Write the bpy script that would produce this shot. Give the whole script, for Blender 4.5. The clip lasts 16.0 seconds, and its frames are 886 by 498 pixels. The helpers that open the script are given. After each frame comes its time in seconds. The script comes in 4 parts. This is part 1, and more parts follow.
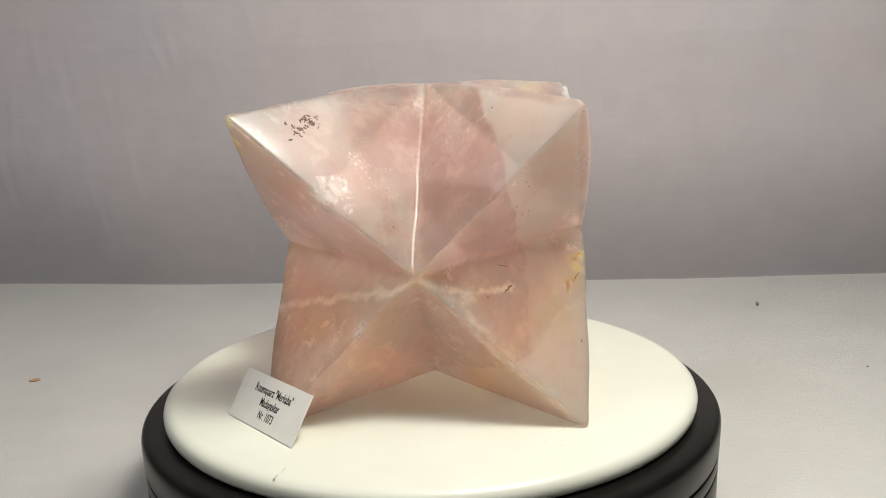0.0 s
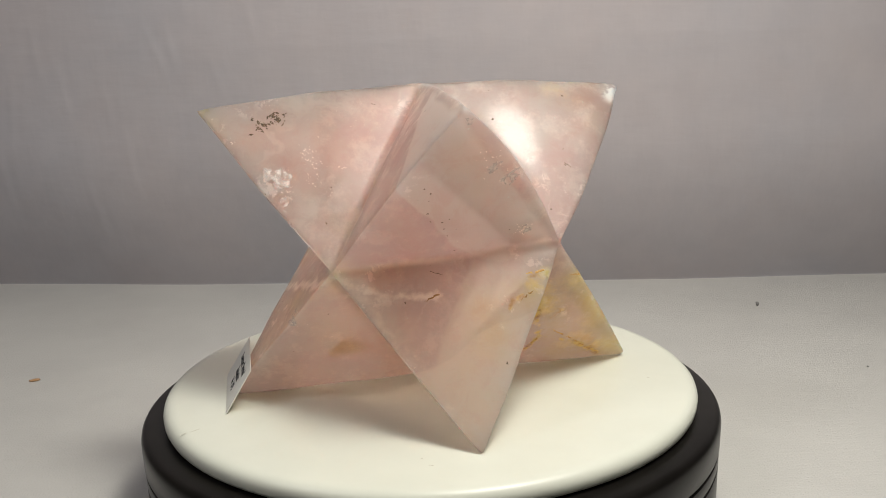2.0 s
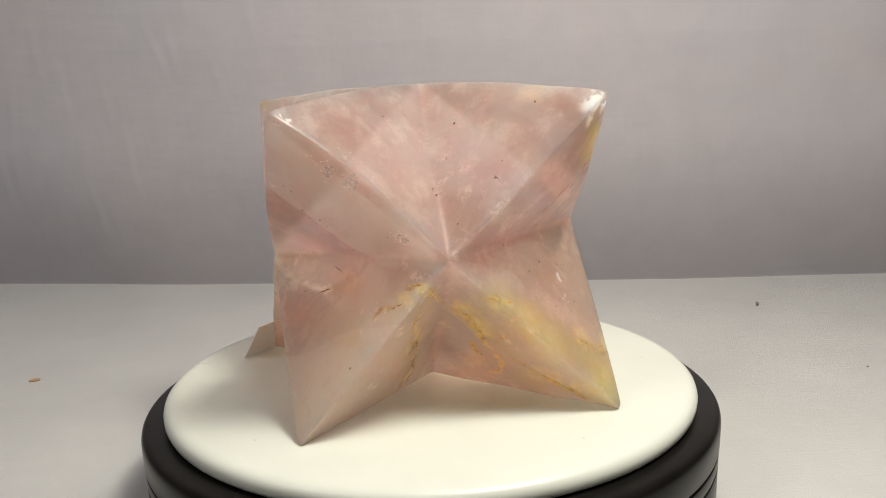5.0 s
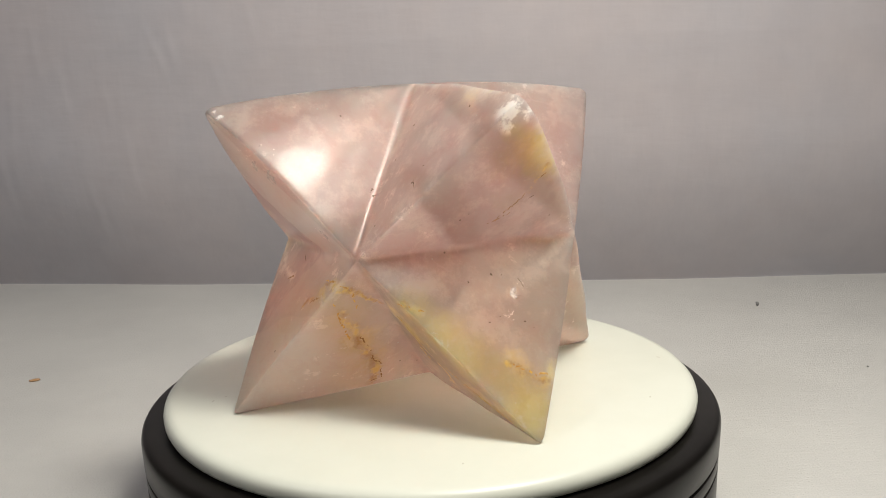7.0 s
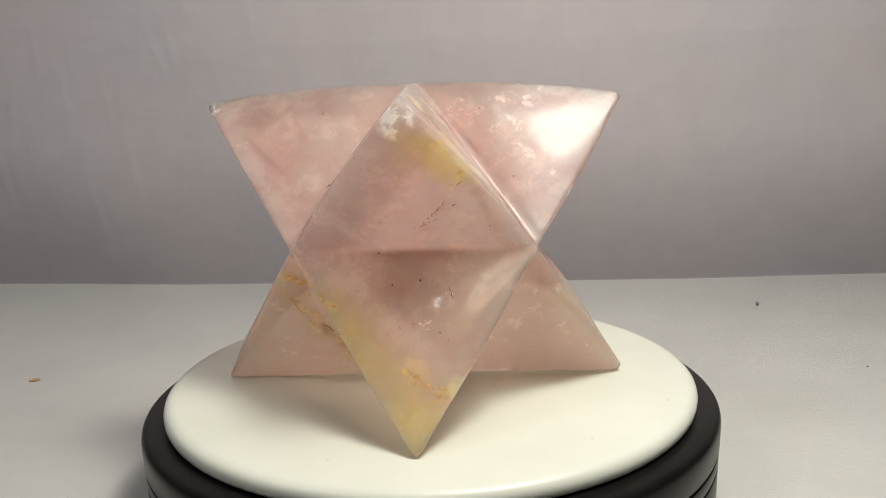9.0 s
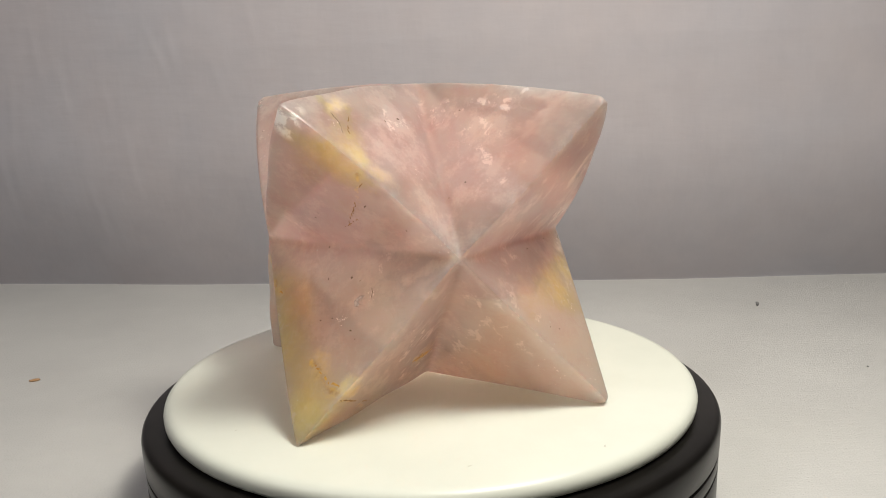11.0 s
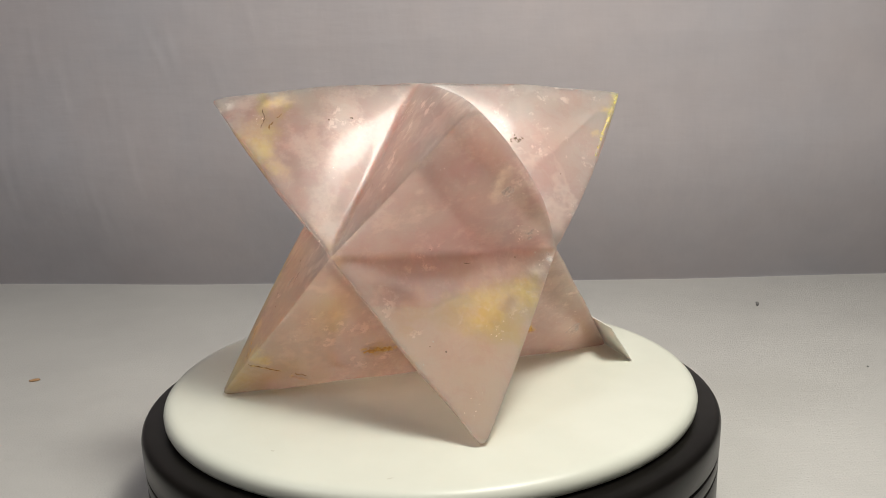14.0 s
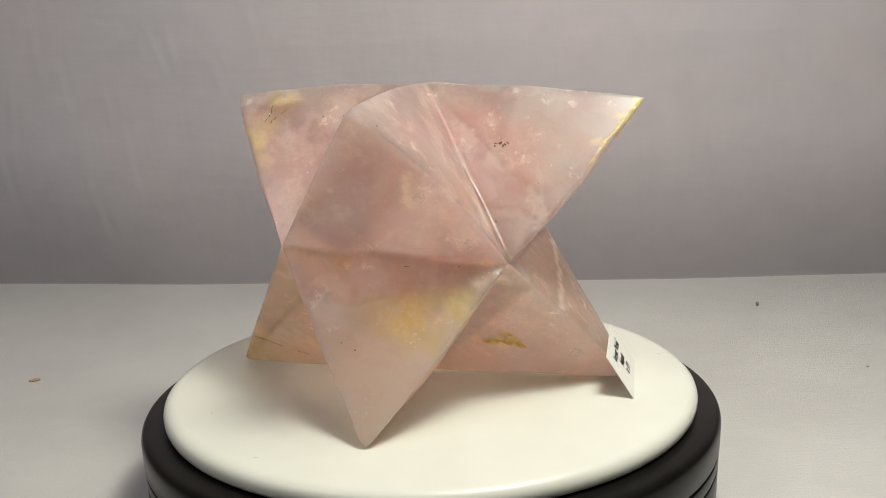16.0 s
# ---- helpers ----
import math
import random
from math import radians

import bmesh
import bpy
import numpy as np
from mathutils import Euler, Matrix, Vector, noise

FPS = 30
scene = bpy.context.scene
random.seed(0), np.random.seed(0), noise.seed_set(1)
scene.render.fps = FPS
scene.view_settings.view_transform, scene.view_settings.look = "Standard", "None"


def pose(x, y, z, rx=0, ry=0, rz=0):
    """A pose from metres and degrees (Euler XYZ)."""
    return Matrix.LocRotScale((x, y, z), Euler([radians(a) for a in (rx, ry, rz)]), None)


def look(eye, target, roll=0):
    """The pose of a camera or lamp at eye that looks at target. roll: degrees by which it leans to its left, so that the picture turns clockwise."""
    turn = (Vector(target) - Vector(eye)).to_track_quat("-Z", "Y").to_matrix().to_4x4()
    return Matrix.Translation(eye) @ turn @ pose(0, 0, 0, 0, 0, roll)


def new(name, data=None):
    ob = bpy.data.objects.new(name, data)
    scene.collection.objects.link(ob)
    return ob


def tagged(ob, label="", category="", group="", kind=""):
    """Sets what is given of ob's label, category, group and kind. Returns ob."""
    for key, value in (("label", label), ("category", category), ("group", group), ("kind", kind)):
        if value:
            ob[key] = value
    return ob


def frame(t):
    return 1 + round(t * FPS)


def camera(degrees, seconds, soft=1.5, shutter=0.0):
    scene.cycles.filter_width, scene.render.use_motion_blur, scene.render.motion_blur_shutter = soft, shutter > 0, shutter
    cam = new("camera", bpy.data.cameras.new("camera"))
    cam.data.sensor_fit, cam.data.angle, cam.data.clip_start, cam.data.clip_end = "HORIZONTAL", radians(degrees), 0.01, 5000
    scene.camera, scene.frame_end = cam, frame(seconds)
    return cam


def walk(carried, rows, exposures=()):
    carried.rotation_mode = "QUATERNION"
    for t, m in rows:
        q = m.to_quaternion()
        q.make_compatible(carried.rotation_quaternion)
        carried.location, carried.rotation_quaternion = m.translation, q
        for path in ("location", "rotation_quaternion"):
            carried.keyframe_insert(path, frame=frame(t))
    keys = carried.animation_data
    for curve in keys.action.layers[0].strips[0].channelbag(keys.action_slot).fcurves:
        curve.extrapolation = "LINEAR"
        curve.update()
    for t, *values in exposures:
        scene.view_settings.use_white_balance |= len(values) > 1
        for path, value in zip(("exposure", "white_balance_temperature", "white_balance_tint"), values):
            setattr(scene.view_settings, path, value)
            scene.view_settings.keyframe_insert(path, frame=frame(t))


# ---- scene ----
from mathutils.bvhtree import BVHTree

# camera on a small stand before the turntable
cam = camera(52.5, 16.0, soft=0.95)
EYE = Vector((0.0, -0.38177, 0.13713))
AIM = EYE + Vector((0.01827, 0.97788, -0.20839))
walk(cam, [(0.0, look(EYE, AIM, -1.773)), (16.0, look(EYE, AIM, -1.773))], exposures=[(0.0, 0.14), (0.5, 0.10), (1.0, -0.05), (2.5, -0.07), (4.0, 0.12), (6.5, 0.14), (8.0, -0.05), (9.0, 0.03), (12.3, 0.13), (13.3, -0.05), (15.0, -0.09), (16.0, 0.02)])

TURN = 14.6306         # degrees a second, clockwise from above
TABLE_Z = -0.050

# ---------------------------------------------------------------- light
world = bpy.data.worlds.new("world")
world.use_nodes = True
scene.world = world
world.node_tree.nodes["Background"].inputs[0].default_value = (0.9, 0.95, 1.0, 1)
world.node_tree.nodes["Background"].inputs[1].default_value = 0.1


def area_lamp(name, eye, target, size, power, colour):
    data = bpy.data.lights.new(name, "AREA")
    data.shape, data.size, data.energy, data.color = "DISK", size, power, colour
    ob = new(name, data)
    ob.matrix_world = look(eye, target)
    return ob


# the unseen desk lamp: a core disc, and a wide halo added to soften it
area_lamp("desk_lamp_bulb", (0.150, -0.16, 0.51), (-0.07, 0.02, 0.0), 0.12, 1.65, (1.0, 0.965, 0.87))
area_lamp("desk_lamp_halo", (0.152, -0.163, 0.52), (-0.07, 0.02, 0.0), 0.30, 2.0, (1.0, 0.965, 0.87))
# fill added high on the left, out of view, to lift backdrop and shadows
area_lamp("left_fill_light", (-1.2, -0.7, 1.50), (0, 0, 0), 0.5, 5.3, (0.965, 0.945, 1.0))


# ---------------------------------------------------------------- materials
def material(name):
    m = bpy.data.materials.new(name)
    m.use_nodes = True
    return m, m.node_tree.nodes, m.node_tree.links, m.node_tree.nodes["Principled BSDF"]


def node(nodes, kind, **inputs):
    n = nodes.new(kind)
    for key, value in inputs.items():
        n.inputs[key.replace("_", " ")].default_value = value
    return n


def noise_ramp(nodes, links, coord, scale, stops, detail=4.0, rough=0.55):
    tex = node(nodes, "ShaderNodeTexNoise", Scale=scale, Detail=detail, Roughness=rough)
    links.new(coord, tex.inputs["Vector"])
    ramp = nodes.new("ShaderNodeValToRGB")
    ramp.color_ramp.elements[0].position, ramp.color_ramp.elements[0].color = stops[0][0], (*stops[0][1], 1)
    ramp.color_ramp.elements[1].position, ramp.color_ramp.elements[1].color = stops[-1][0], (*stops[-1][1], 1)
    for pos, col in stops[1:-1]:
        ramp.color_ramp.elements.new(pos).color = (*col, 1)
    links.new(tex.outputs["Fac"], ramp.inputs["Fac"])
    return tex, ramp


def plain(name, low, high, scale, rough, bump=0.0, bump_scale=400.0, gloss=0.5, metal=0.0):
    m, nodes, links, bsdf = material(name)
    coord = nodes.new("ShaderNodeTexCoord").outputs["Object"]
    _, ramp = noise_ramp(nodes, links, coord, scale, [(0.35, low), (0.65, high)])
    links.new(ramp.outputs["Color"], bsdf.inputs["Base Color"])
    bsdf.inputs["Roughness"].default_value = rough
    bsdf.inputs["Specular IOR Level"].default_value = gloss
    bsdf.inputs["Metallic"].default_value = metal
    if bump:
        grain = node(nodes, "ShaderNodeTexNoise", Scale=bump_scale, Detail=3.0)
        links.new(coord, grain.inputs["Vector"])
        b = node(nodes, "ShaderNodeBump", Strength=bump, Distance=0.0006)
        links.new(grain.outputs["Fac"], b.inputs["Height"])
        links.new(b.outputs["Normal"], bsdf.inputs["Normal"])
    return m




def cloth_material():
    """Pale soft cloth: wide blotches of bluish and rosy grey, faint sideways threads, no visible weave."""
    m, nodes, links, bsdf = material("backdrop_cloth")
    coord = nodes.new("ShaderNodeTexCoord").outputs["Object"]
    _, tone = noise_ramp(nodes, links, coord, 3.2, [(0.32, (0.455, 0.450, 0.490)), (0.52, (0.485, 0.455, 0.478)), (0.70, (0.510, 0.460, 0.468))], 6, 0.62)
    _, patch = noise_ramp(nodes, links, coord, 42, [(0.35, (0.955, 0.955, 0.96)), (0.65, (1.0, 1.0, 1.0))], 3, 0.55)
    product = nodes.new("ShaderNodeMix")
    product.data_type, product.blend_type = "RGBA", "MULTIPLY"
    product.inputs[0].default_value = 1.0
    links.new(tone.outputs["Color"], product.inputs[6])
    links.new(patch.outputs["Color"], product.inputs[7])
    heights = []
    for scale in ((70, 70, 16), (24, 60, 110)):
        stretch = nodes.new("ShaderNodeMapping")
        stretch.inputs["Scale"].default_value = scale
        links.new(coord, stretch.inputs["Vector"])
        n = node(nodes, "ShaderNodeTexNoise", Scale=1.0, Detail=3.0)
        links.new(stretch.outputs[0], n.inputs["Vector"])
        heights.append(n.outputs["Fac"])
    add = nodes.new("ShaderNodeMath")
    links.new(heights[0], add.inputs[0])
    links.new(heights[1], add.inputs[1])
    bump = node(nodes, "ShaderNodeBump", Strength=0.22, Distance=0.0016)
    links.new(add.outputs[0], bump.inputs["Height"])
    links.new(bump.outputs["Normal"], bsdf.inputs["Normal"])
    links.new(product.outputs[2], bsdf.inputs["Base Color"])
    bsdf.inputs["Roughness"].default_value = 0.95
    return m


def table_material():
    """White lacquer over a fine sideways grain, with tiny pale grits."""
    m, nodes, links, bsdf = material("white_table")
    coord = nodes.new("ShaderNodeTexCoord").outputs["Object"]
    _, tone = noise_ramp(nodes, links, coord, 8, [(0.35, (0.57, 0.56, 0.54)), (0.65, (0.63, 0.62, 0.595))], 6, 0.65)
    stretch = nodes.new("ShaderNodeMapping")
    stretch.inputs["Scale"].default_value = (40, 500, 500)
    links.new(coord, stretch.inputs["Vector"])
    grain = node(nodes, "ShaderNodeTexNoise", Scale=1.0, Detail=5.0, Roughness=0.7)
    links.new(stretch.outputs[0], grain.inputs["Vector"])
    fine = node(nodes, "ShaderNodeTexNoise", Scale=900.0, Detail=3.0)
    links.new(coord, fine.inputs["Vector"])
    add = nodes.new("ShaderNodeMath")
    links.new(grain.outputs["Fac"], add.inputs[0])
    links.new(fine.outputs["Fac"], add.inputs[1])
    bump = node(nodes, "ShaderNodeBump", Strength=0.6, Distance=0.0006)
    links.new(add.outputs[0], bump.inputs["Height"])
    links.new(bump.outputs["Normal"], bsdf.inputs["Normal"])
    links.new(tone.outputs["Color"], bsdf.inputs["Base Color"])
    bsdf.inputs["Roughness"].default_value = 0.45
    return m


CLOTH = cloth_material()
TABLE = table_material()
WALL = plain("wall_paint", (0.62, 0.60, 0.57), (0.68, 0.66, 0.63), 3, 0.9, 0.2, 60)
PLATE = plain("white_plastic", (0.70, 0.715, 0.63), (0.73, 0.745, 0.66), 30, 0.36, 0.05, 900)
BLACK = plain("black_plastic", (0.006, 0.0052, 0.0046), (0.010, 0.0088, 0.0078), 40, 0.30, 0.05, 1500, gloss=0.14)
CARD = plain("card_paper", (0.80, 0.79, 0.74), (0.84, 0.83, 0.78), 120, 0.75, 0.1, 2500)
INK = plain("black_ink", (0.015, 0.015, 0.017), (0.03, 0.03, 0.03), 300, 0.7)
CRUMB = plain("brown_crumb", (0.40, 0.22, 0.10), (0.55, 0.34, 0.18), 700, 0.8)
VEIN = plain("rusty_vein", (0.16, 0.08, 0.02), (0.36, 0.20, 0.05), 900, 0.6)
AMBER = plain("amber_vein", (0.44, 0.22, 0.04), (0.68, 0.45, 0.11), 500, 0.5)
DARK = plain("dark_inclusion", (0.035, 0.024, 0.016), (0.16, 0.10, 0.055), 1800, 0.7)
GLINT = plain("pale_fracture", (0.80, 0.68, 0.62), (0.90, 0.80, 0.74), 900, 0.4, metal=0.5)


def veil_material(name, scale, low, high, most, colour, metal=0.0):
    m, nodes, links, bsdf = material(name)
    coord = nodes.new("ShaderNodeTexCoord").outputs["Object"]
    _, mask = noise_ramp(nodes, links, coord, scale, [(low, (0, 0, 0)), (high, (most, most, most))], 6, 0.65)
    clear = nodes.new("ShaderNodeBsdfTransparent")
    blend = nodes.new("ShaderNodeMixShader")
    bsdf.inputs["Base Color"].default_value = (*colour, 1)
    bsdf.inputs["Roughness"].default_value = 0.5
    bsdf.inputs["Metallic"].default_value = metal
    links.new(mask.outputs["Color"], blend.inputs["Fac"])
    links.new(clear.outputs[0], blend.inputs[1])
    links.new(bsdf.outputs[0], blend.inputs[2])
    links.new(blend.outputs[0], nodes["Material Output"].inputs["Surface"])
    return m


VEIL = veil_material("milky_veil", 130, 0.42, 0.75, 0.6, (0.93, 0.82, 0.77))
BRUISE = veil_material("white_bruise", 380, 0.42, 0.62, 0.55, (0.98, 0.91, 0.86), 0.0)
YELLOW = veil_material("yellow_stain", 420, 0.36, 0.62, 0.75, (0.78, 0.63, 0.18))
SCUFF = plain("grey_scuff", (0.54, 0.53, 0.45), (0.62, 0.61, 0.53), 900, 0.7)
SPECK = plain("dark_speck", (0.16, 0.16, 0.155), (0.24, 0.235, 0.23), 900, 0.8)


# cloudy and stained patches in the stone, some painted glow: place, radius, strength
CLOUDS = [(-0.032, -0.056, 0.092, 0.011, 0.6), (0.057, -0.026, 0.073, 0.009, 0.8), (0.057, -0.051, 0.101, 0.012, 0.5), (-0.026, -0.062, 0.038, 0.008, 0.6),
          (-0.048, 0.041, 0.092, 0.010, 0.7), (-0.053, 0.020, 0.072, 0.007, 0.9), (-0.057, 0.010, 0.058, 0.007, 0.8), (-0.055, -0.036, 0.015, 0.009, 0.6),
          # second spot of this row whitens the chip for light reflected inside it
          (-0.044, 0.060, 0.014, 0.012, 0.5), (0.067, 0.046, 0.119, 0.007, 0.9), (-0.060, -0.050, 0.116, 0.022, 0.4), (0.056, 0.052, 0.112, 0.006, 0.8)]
STAINS = [(-0.0690, -0.0558, 0.1173, 0.006, 1.0), (-0.0672, -0.0482, 0.1100, 0.0045, 0.9), (-0.0670, -0.0386, 0.1017, 0.0035, 0.7), (0.0690, 0.0190, 0.0370, 0.012, 0.45),
          (0.0690, 0.0260, 0.0290, 0.012, 0.45), (0.0656, 0.0490, 0.0120, 0.015, 0.55), (0.0585, 0.0437, 0.0259, 0.007, 0.6), (0.0533, 0.0567, 0.0204, 0.006, 0.8),
          (0.0611, 0.0549, 0.0126, 0.012, 0.5), (0.0610, -0.0270, 0.0500, 0.006, 0.8), (0.0626, -0.0220, 0.0557, 0.005, 0.8), (0.0514, 0.0000, 0.0418, 0.007, 1.0),
          (0.0497, 0.0047, 0.0355, 0.008, 1.0)]
STAINS_AND_GLOW = [(0.0433, -0.0196, 0.0308, 0.008, 0.6), (0.0300, -0.0180, 0.0173, 0.008, 0.6), (-0.0342, -0.0117, 0.0212, 0.006, 1.0), (0.0140, 0.0250, 0.0176, 0.006, 0.8),
               (-0.0046, -0.0652, 0.0560, 0.012, 0.35), (-0.0300, -0.0500, 0.0440, 0.008, 0.3), (0.0469, 0.0390, 0.1191, 0.006, 0.6), (0.0508, 0.0297, 0.1189, 0.006, 0.4),
               (0.0500, 0.0520, 0.1040, 0.011, 0.6), (0.0385, 0.0549, 0.0966, 0.006, 0.5), (-0.0410, 0.0387, 0.0422, 0.013, 0.75), (-0.0520, 0.0270, 0.0450, 0.009, 0.7),
               # the two spots at y -0.030 paint in the warm glow under the stone
               (-0.0200, 0.0550, 0.0440, 0.008, 0.3), (0.0560, 0.0300, 0.0140, 0.009, 0.7), (0.0600, 0.0400, 0.0080, 0.007, 0.8), (0.005, -0.030, 0.022, 0.013, 0.4), (0.022, -0.030, 0.012, 0.010, 0.35), (0.0660, 0.0080, 0.0480, 0.006, 0.6)]

# wide muted yellow veils
VEILS = [(0.053, -0.020, 0.043, 0.012, 1.0), (0.042, -0.020, 0.029, 0.012, 1.0), (0.033, -0.021, 0.017, 0.010, 0.9), (0.045, 0.048, 0.109, 0.007, 0.7), (0.043, 0.042, 0.114, 0.005, 0.8), (0.066, 0.010, 0.048, 0.009, 0.8), (0.0664, 0.021, 0.037, 0.010, 0.9), (0.0662, 0.031, 0.027, 0.012, 0.8), (0.065, 0.047, 0.012, 0.016, 0.9), (0.059, -0.018, 0.050, 0.008, 0.6),
         (0.058, 0.043, 0.105, 0.008, 0.8), (0.050, 0.050, 0.103, 0.009, 0.9), (0.044, 0.040, 0.088, 0.008, 0.6), (-0.030, 0.048, 0.043, 0.008, 0.7), (-0.044, 0.037, 0.041, 0.011, 1.0),
         (-0.054, 0.026, 0.043, 0.008, 0.9), (-0.018, 0.061, 0.041, 0.006, 0.5), (0.061, -0.030, 0.047, 0.009, 0.7), (0.050, -0.045, 0.037, 0.010, 0.5), (-0.018, -0.048, 0.030, 0.010, 0.4),
         (0.050, 0.008, 0.033, 0.012, 0.8), (0.047, 0.030, 0.008, 0.014, 0.8), (0.066, 0.009, 0.044, 0.008, 0.7)]


# soft iron-stained streaks: corner points, radius, strength
RUST_STREAKS = [
    ([(0.0591, -0.0254, 0.0552), (0.0640, -0.0190, 0.0560)], 0.0016, 0.9), ([(0.0577, -0.0314, 0.0490), (0.0556, -0.0366, 0.0443)], 0.0018, 0.9),
    ([(0.0510, 0.0013, 0.0393), (0.0463, 0.0099, 0.0265), (0.0451, 0.0166, 0.0186), (0.0323, 0.0177, 0.0067)], 0.0022, 1.0),
    ([(0.0451, 0.0166, 0.0186), (0.0559, 0.0308, 0.0125), (0.0618, 0.0449, 0.0032)], 0.0018, 1.0), ([(0.0563, 0.0119, 0.0323), (0.0463, 0.0150, 0.0240)], 0.0018, 0.8),
    ([(0.0649, -0.0211, 0.0553), (0.0558, -0.0139, 0.0507), (0.0465, -0.0092, 0.0447)], 0.0016, 0.9),
    ([(0.0569, -0.0216, 0.0441), (0.0470, -0.0198, 0.0344), (0.0401, -0.0202, 0.0254), (0.0279, -0.0177, 0.0135), (0.0220, -0.0219, 0.0024)], 0.0026, 0.9),
    ([(0.0610, 0.0424, 0.0259), (0.0591, 0.0516, 0.0201), (0.0553, 0.0573, 0.0193)], 0.0018, 0.9), ([(0.0433, 0.0562, 0.0972), (0.0423, 0.0467, 0.0872), (0.0423, 0.0351, 0.0776)], 0.0012, 0.7),
    ([(-0.0380, -0.0110, 0.0251), (-0.0396, -0.0196, 0.0178)], 0.0030, 1.0), ([(0.0585, 0.0531, 0.0195), (0.0545, 0.0568, 0.0159), (0.0418, 0.0383, 0.0064)], 0.0014, 0.7),
    ([(0.0082, 0.0203, 0.0168), (0.0178, 0.0290, 0.0181)], 0.0020, 0.9), ([(0.0666, 0.0097, 0.0476), (0.0672, 0.0061, 0.0499)], 0.0020, 0.7)]
YELLOW_STREAKS = [
    ([(0.0672, 0.0061, 0.0499), (0.0684, 0.0190, 0.0377), (0.0655, 0.0349, 0.0274), (0.0639, 0.0468, 0.0188), (0.0674, 0.0561, 0.0063)], 0.0090, 0.75),
    ([(0.0626, 0.0460, 0.1109), (0.0548, 0.0517, 0.1072), (0.0490, 0.0501, 0.0984), (0.0430, 0.0560, 0.0960)], 0.0050, 0.85),
    ([(0.0517, 0.0389, 0.1236), (0.0446, 0.0495, 0.1070), (0.0419, 0.0561, 0.0981), (0.0359, 0.0571, 0.0928)], 0.0030, 0.75), ([(0.0416, 0.0355, 0.1195), (0.0440, 0.0426, 0.1141)], 0.0024, 0.7),
    ([(-0.0290, 0.0480, 0.0450), (-0.0543, 0.0195, 0.0480)], 0.0050, 0.8), ([(-0.0381, 0.0462, 0.0381), (-0.0533, 0.0372, 0.0350)], 0.0065, 0.7),
    ([(-0.0690, -0.0565, 0.1192), (-0.0682, -0.0450, 0.1061)], 0.0030, 0.9), ([(0.0590, 0.0030, 0.0440), (0.0500, 0.0200, 0.0220)], 0.0090, 0.5), ([(0.0600, 0.0350, 0.0060), (0.0480, 0.0260, 0.0060)], 0.0060, 0.6)]
CREAM_STREAKS = [
    ([(-0.0026, -0.0645, 0.0585), (-0.0115, -0.0636, 0.0541), (-0.0361, -0.0426, 0.0457), (-0.0600, -0.0216, 0.0379)], 0.0028, 0.75),
    ([(-0.0026, -0.0645, 0.0585), (0.0109, -0.0609, 0.0517), (0.0200, -0.0557, 0.0509), (0.0313, -0.0490, 0.0496)], 0.0024, 0.75),
    ([(0.0050, -0.0630, 0.0520), (0.0300, -0.0640, 0.0250), (0.0480, -0.0660, 0.0090)], 0.0030, 0.5), ([(0.0095, 0.0645, 0.0658), (0.0260, 0.0510, 0.0560)], 0.0030, 0.5),
    ([(-0.0520, 0.0445, 0.0978), (-0.0468, 0.0407, 0.0887)], 0.0040, 0.8), ([(-0.0524, 0.0193, 0.0699), (-0.0494, 0.0241, 0.0722)], 0.0026, 0.8), ([(-0.0547, 0.0033, 0.0538), (-0.0543, 0.0160, 0.0520)], 0.0040, 0.7)]


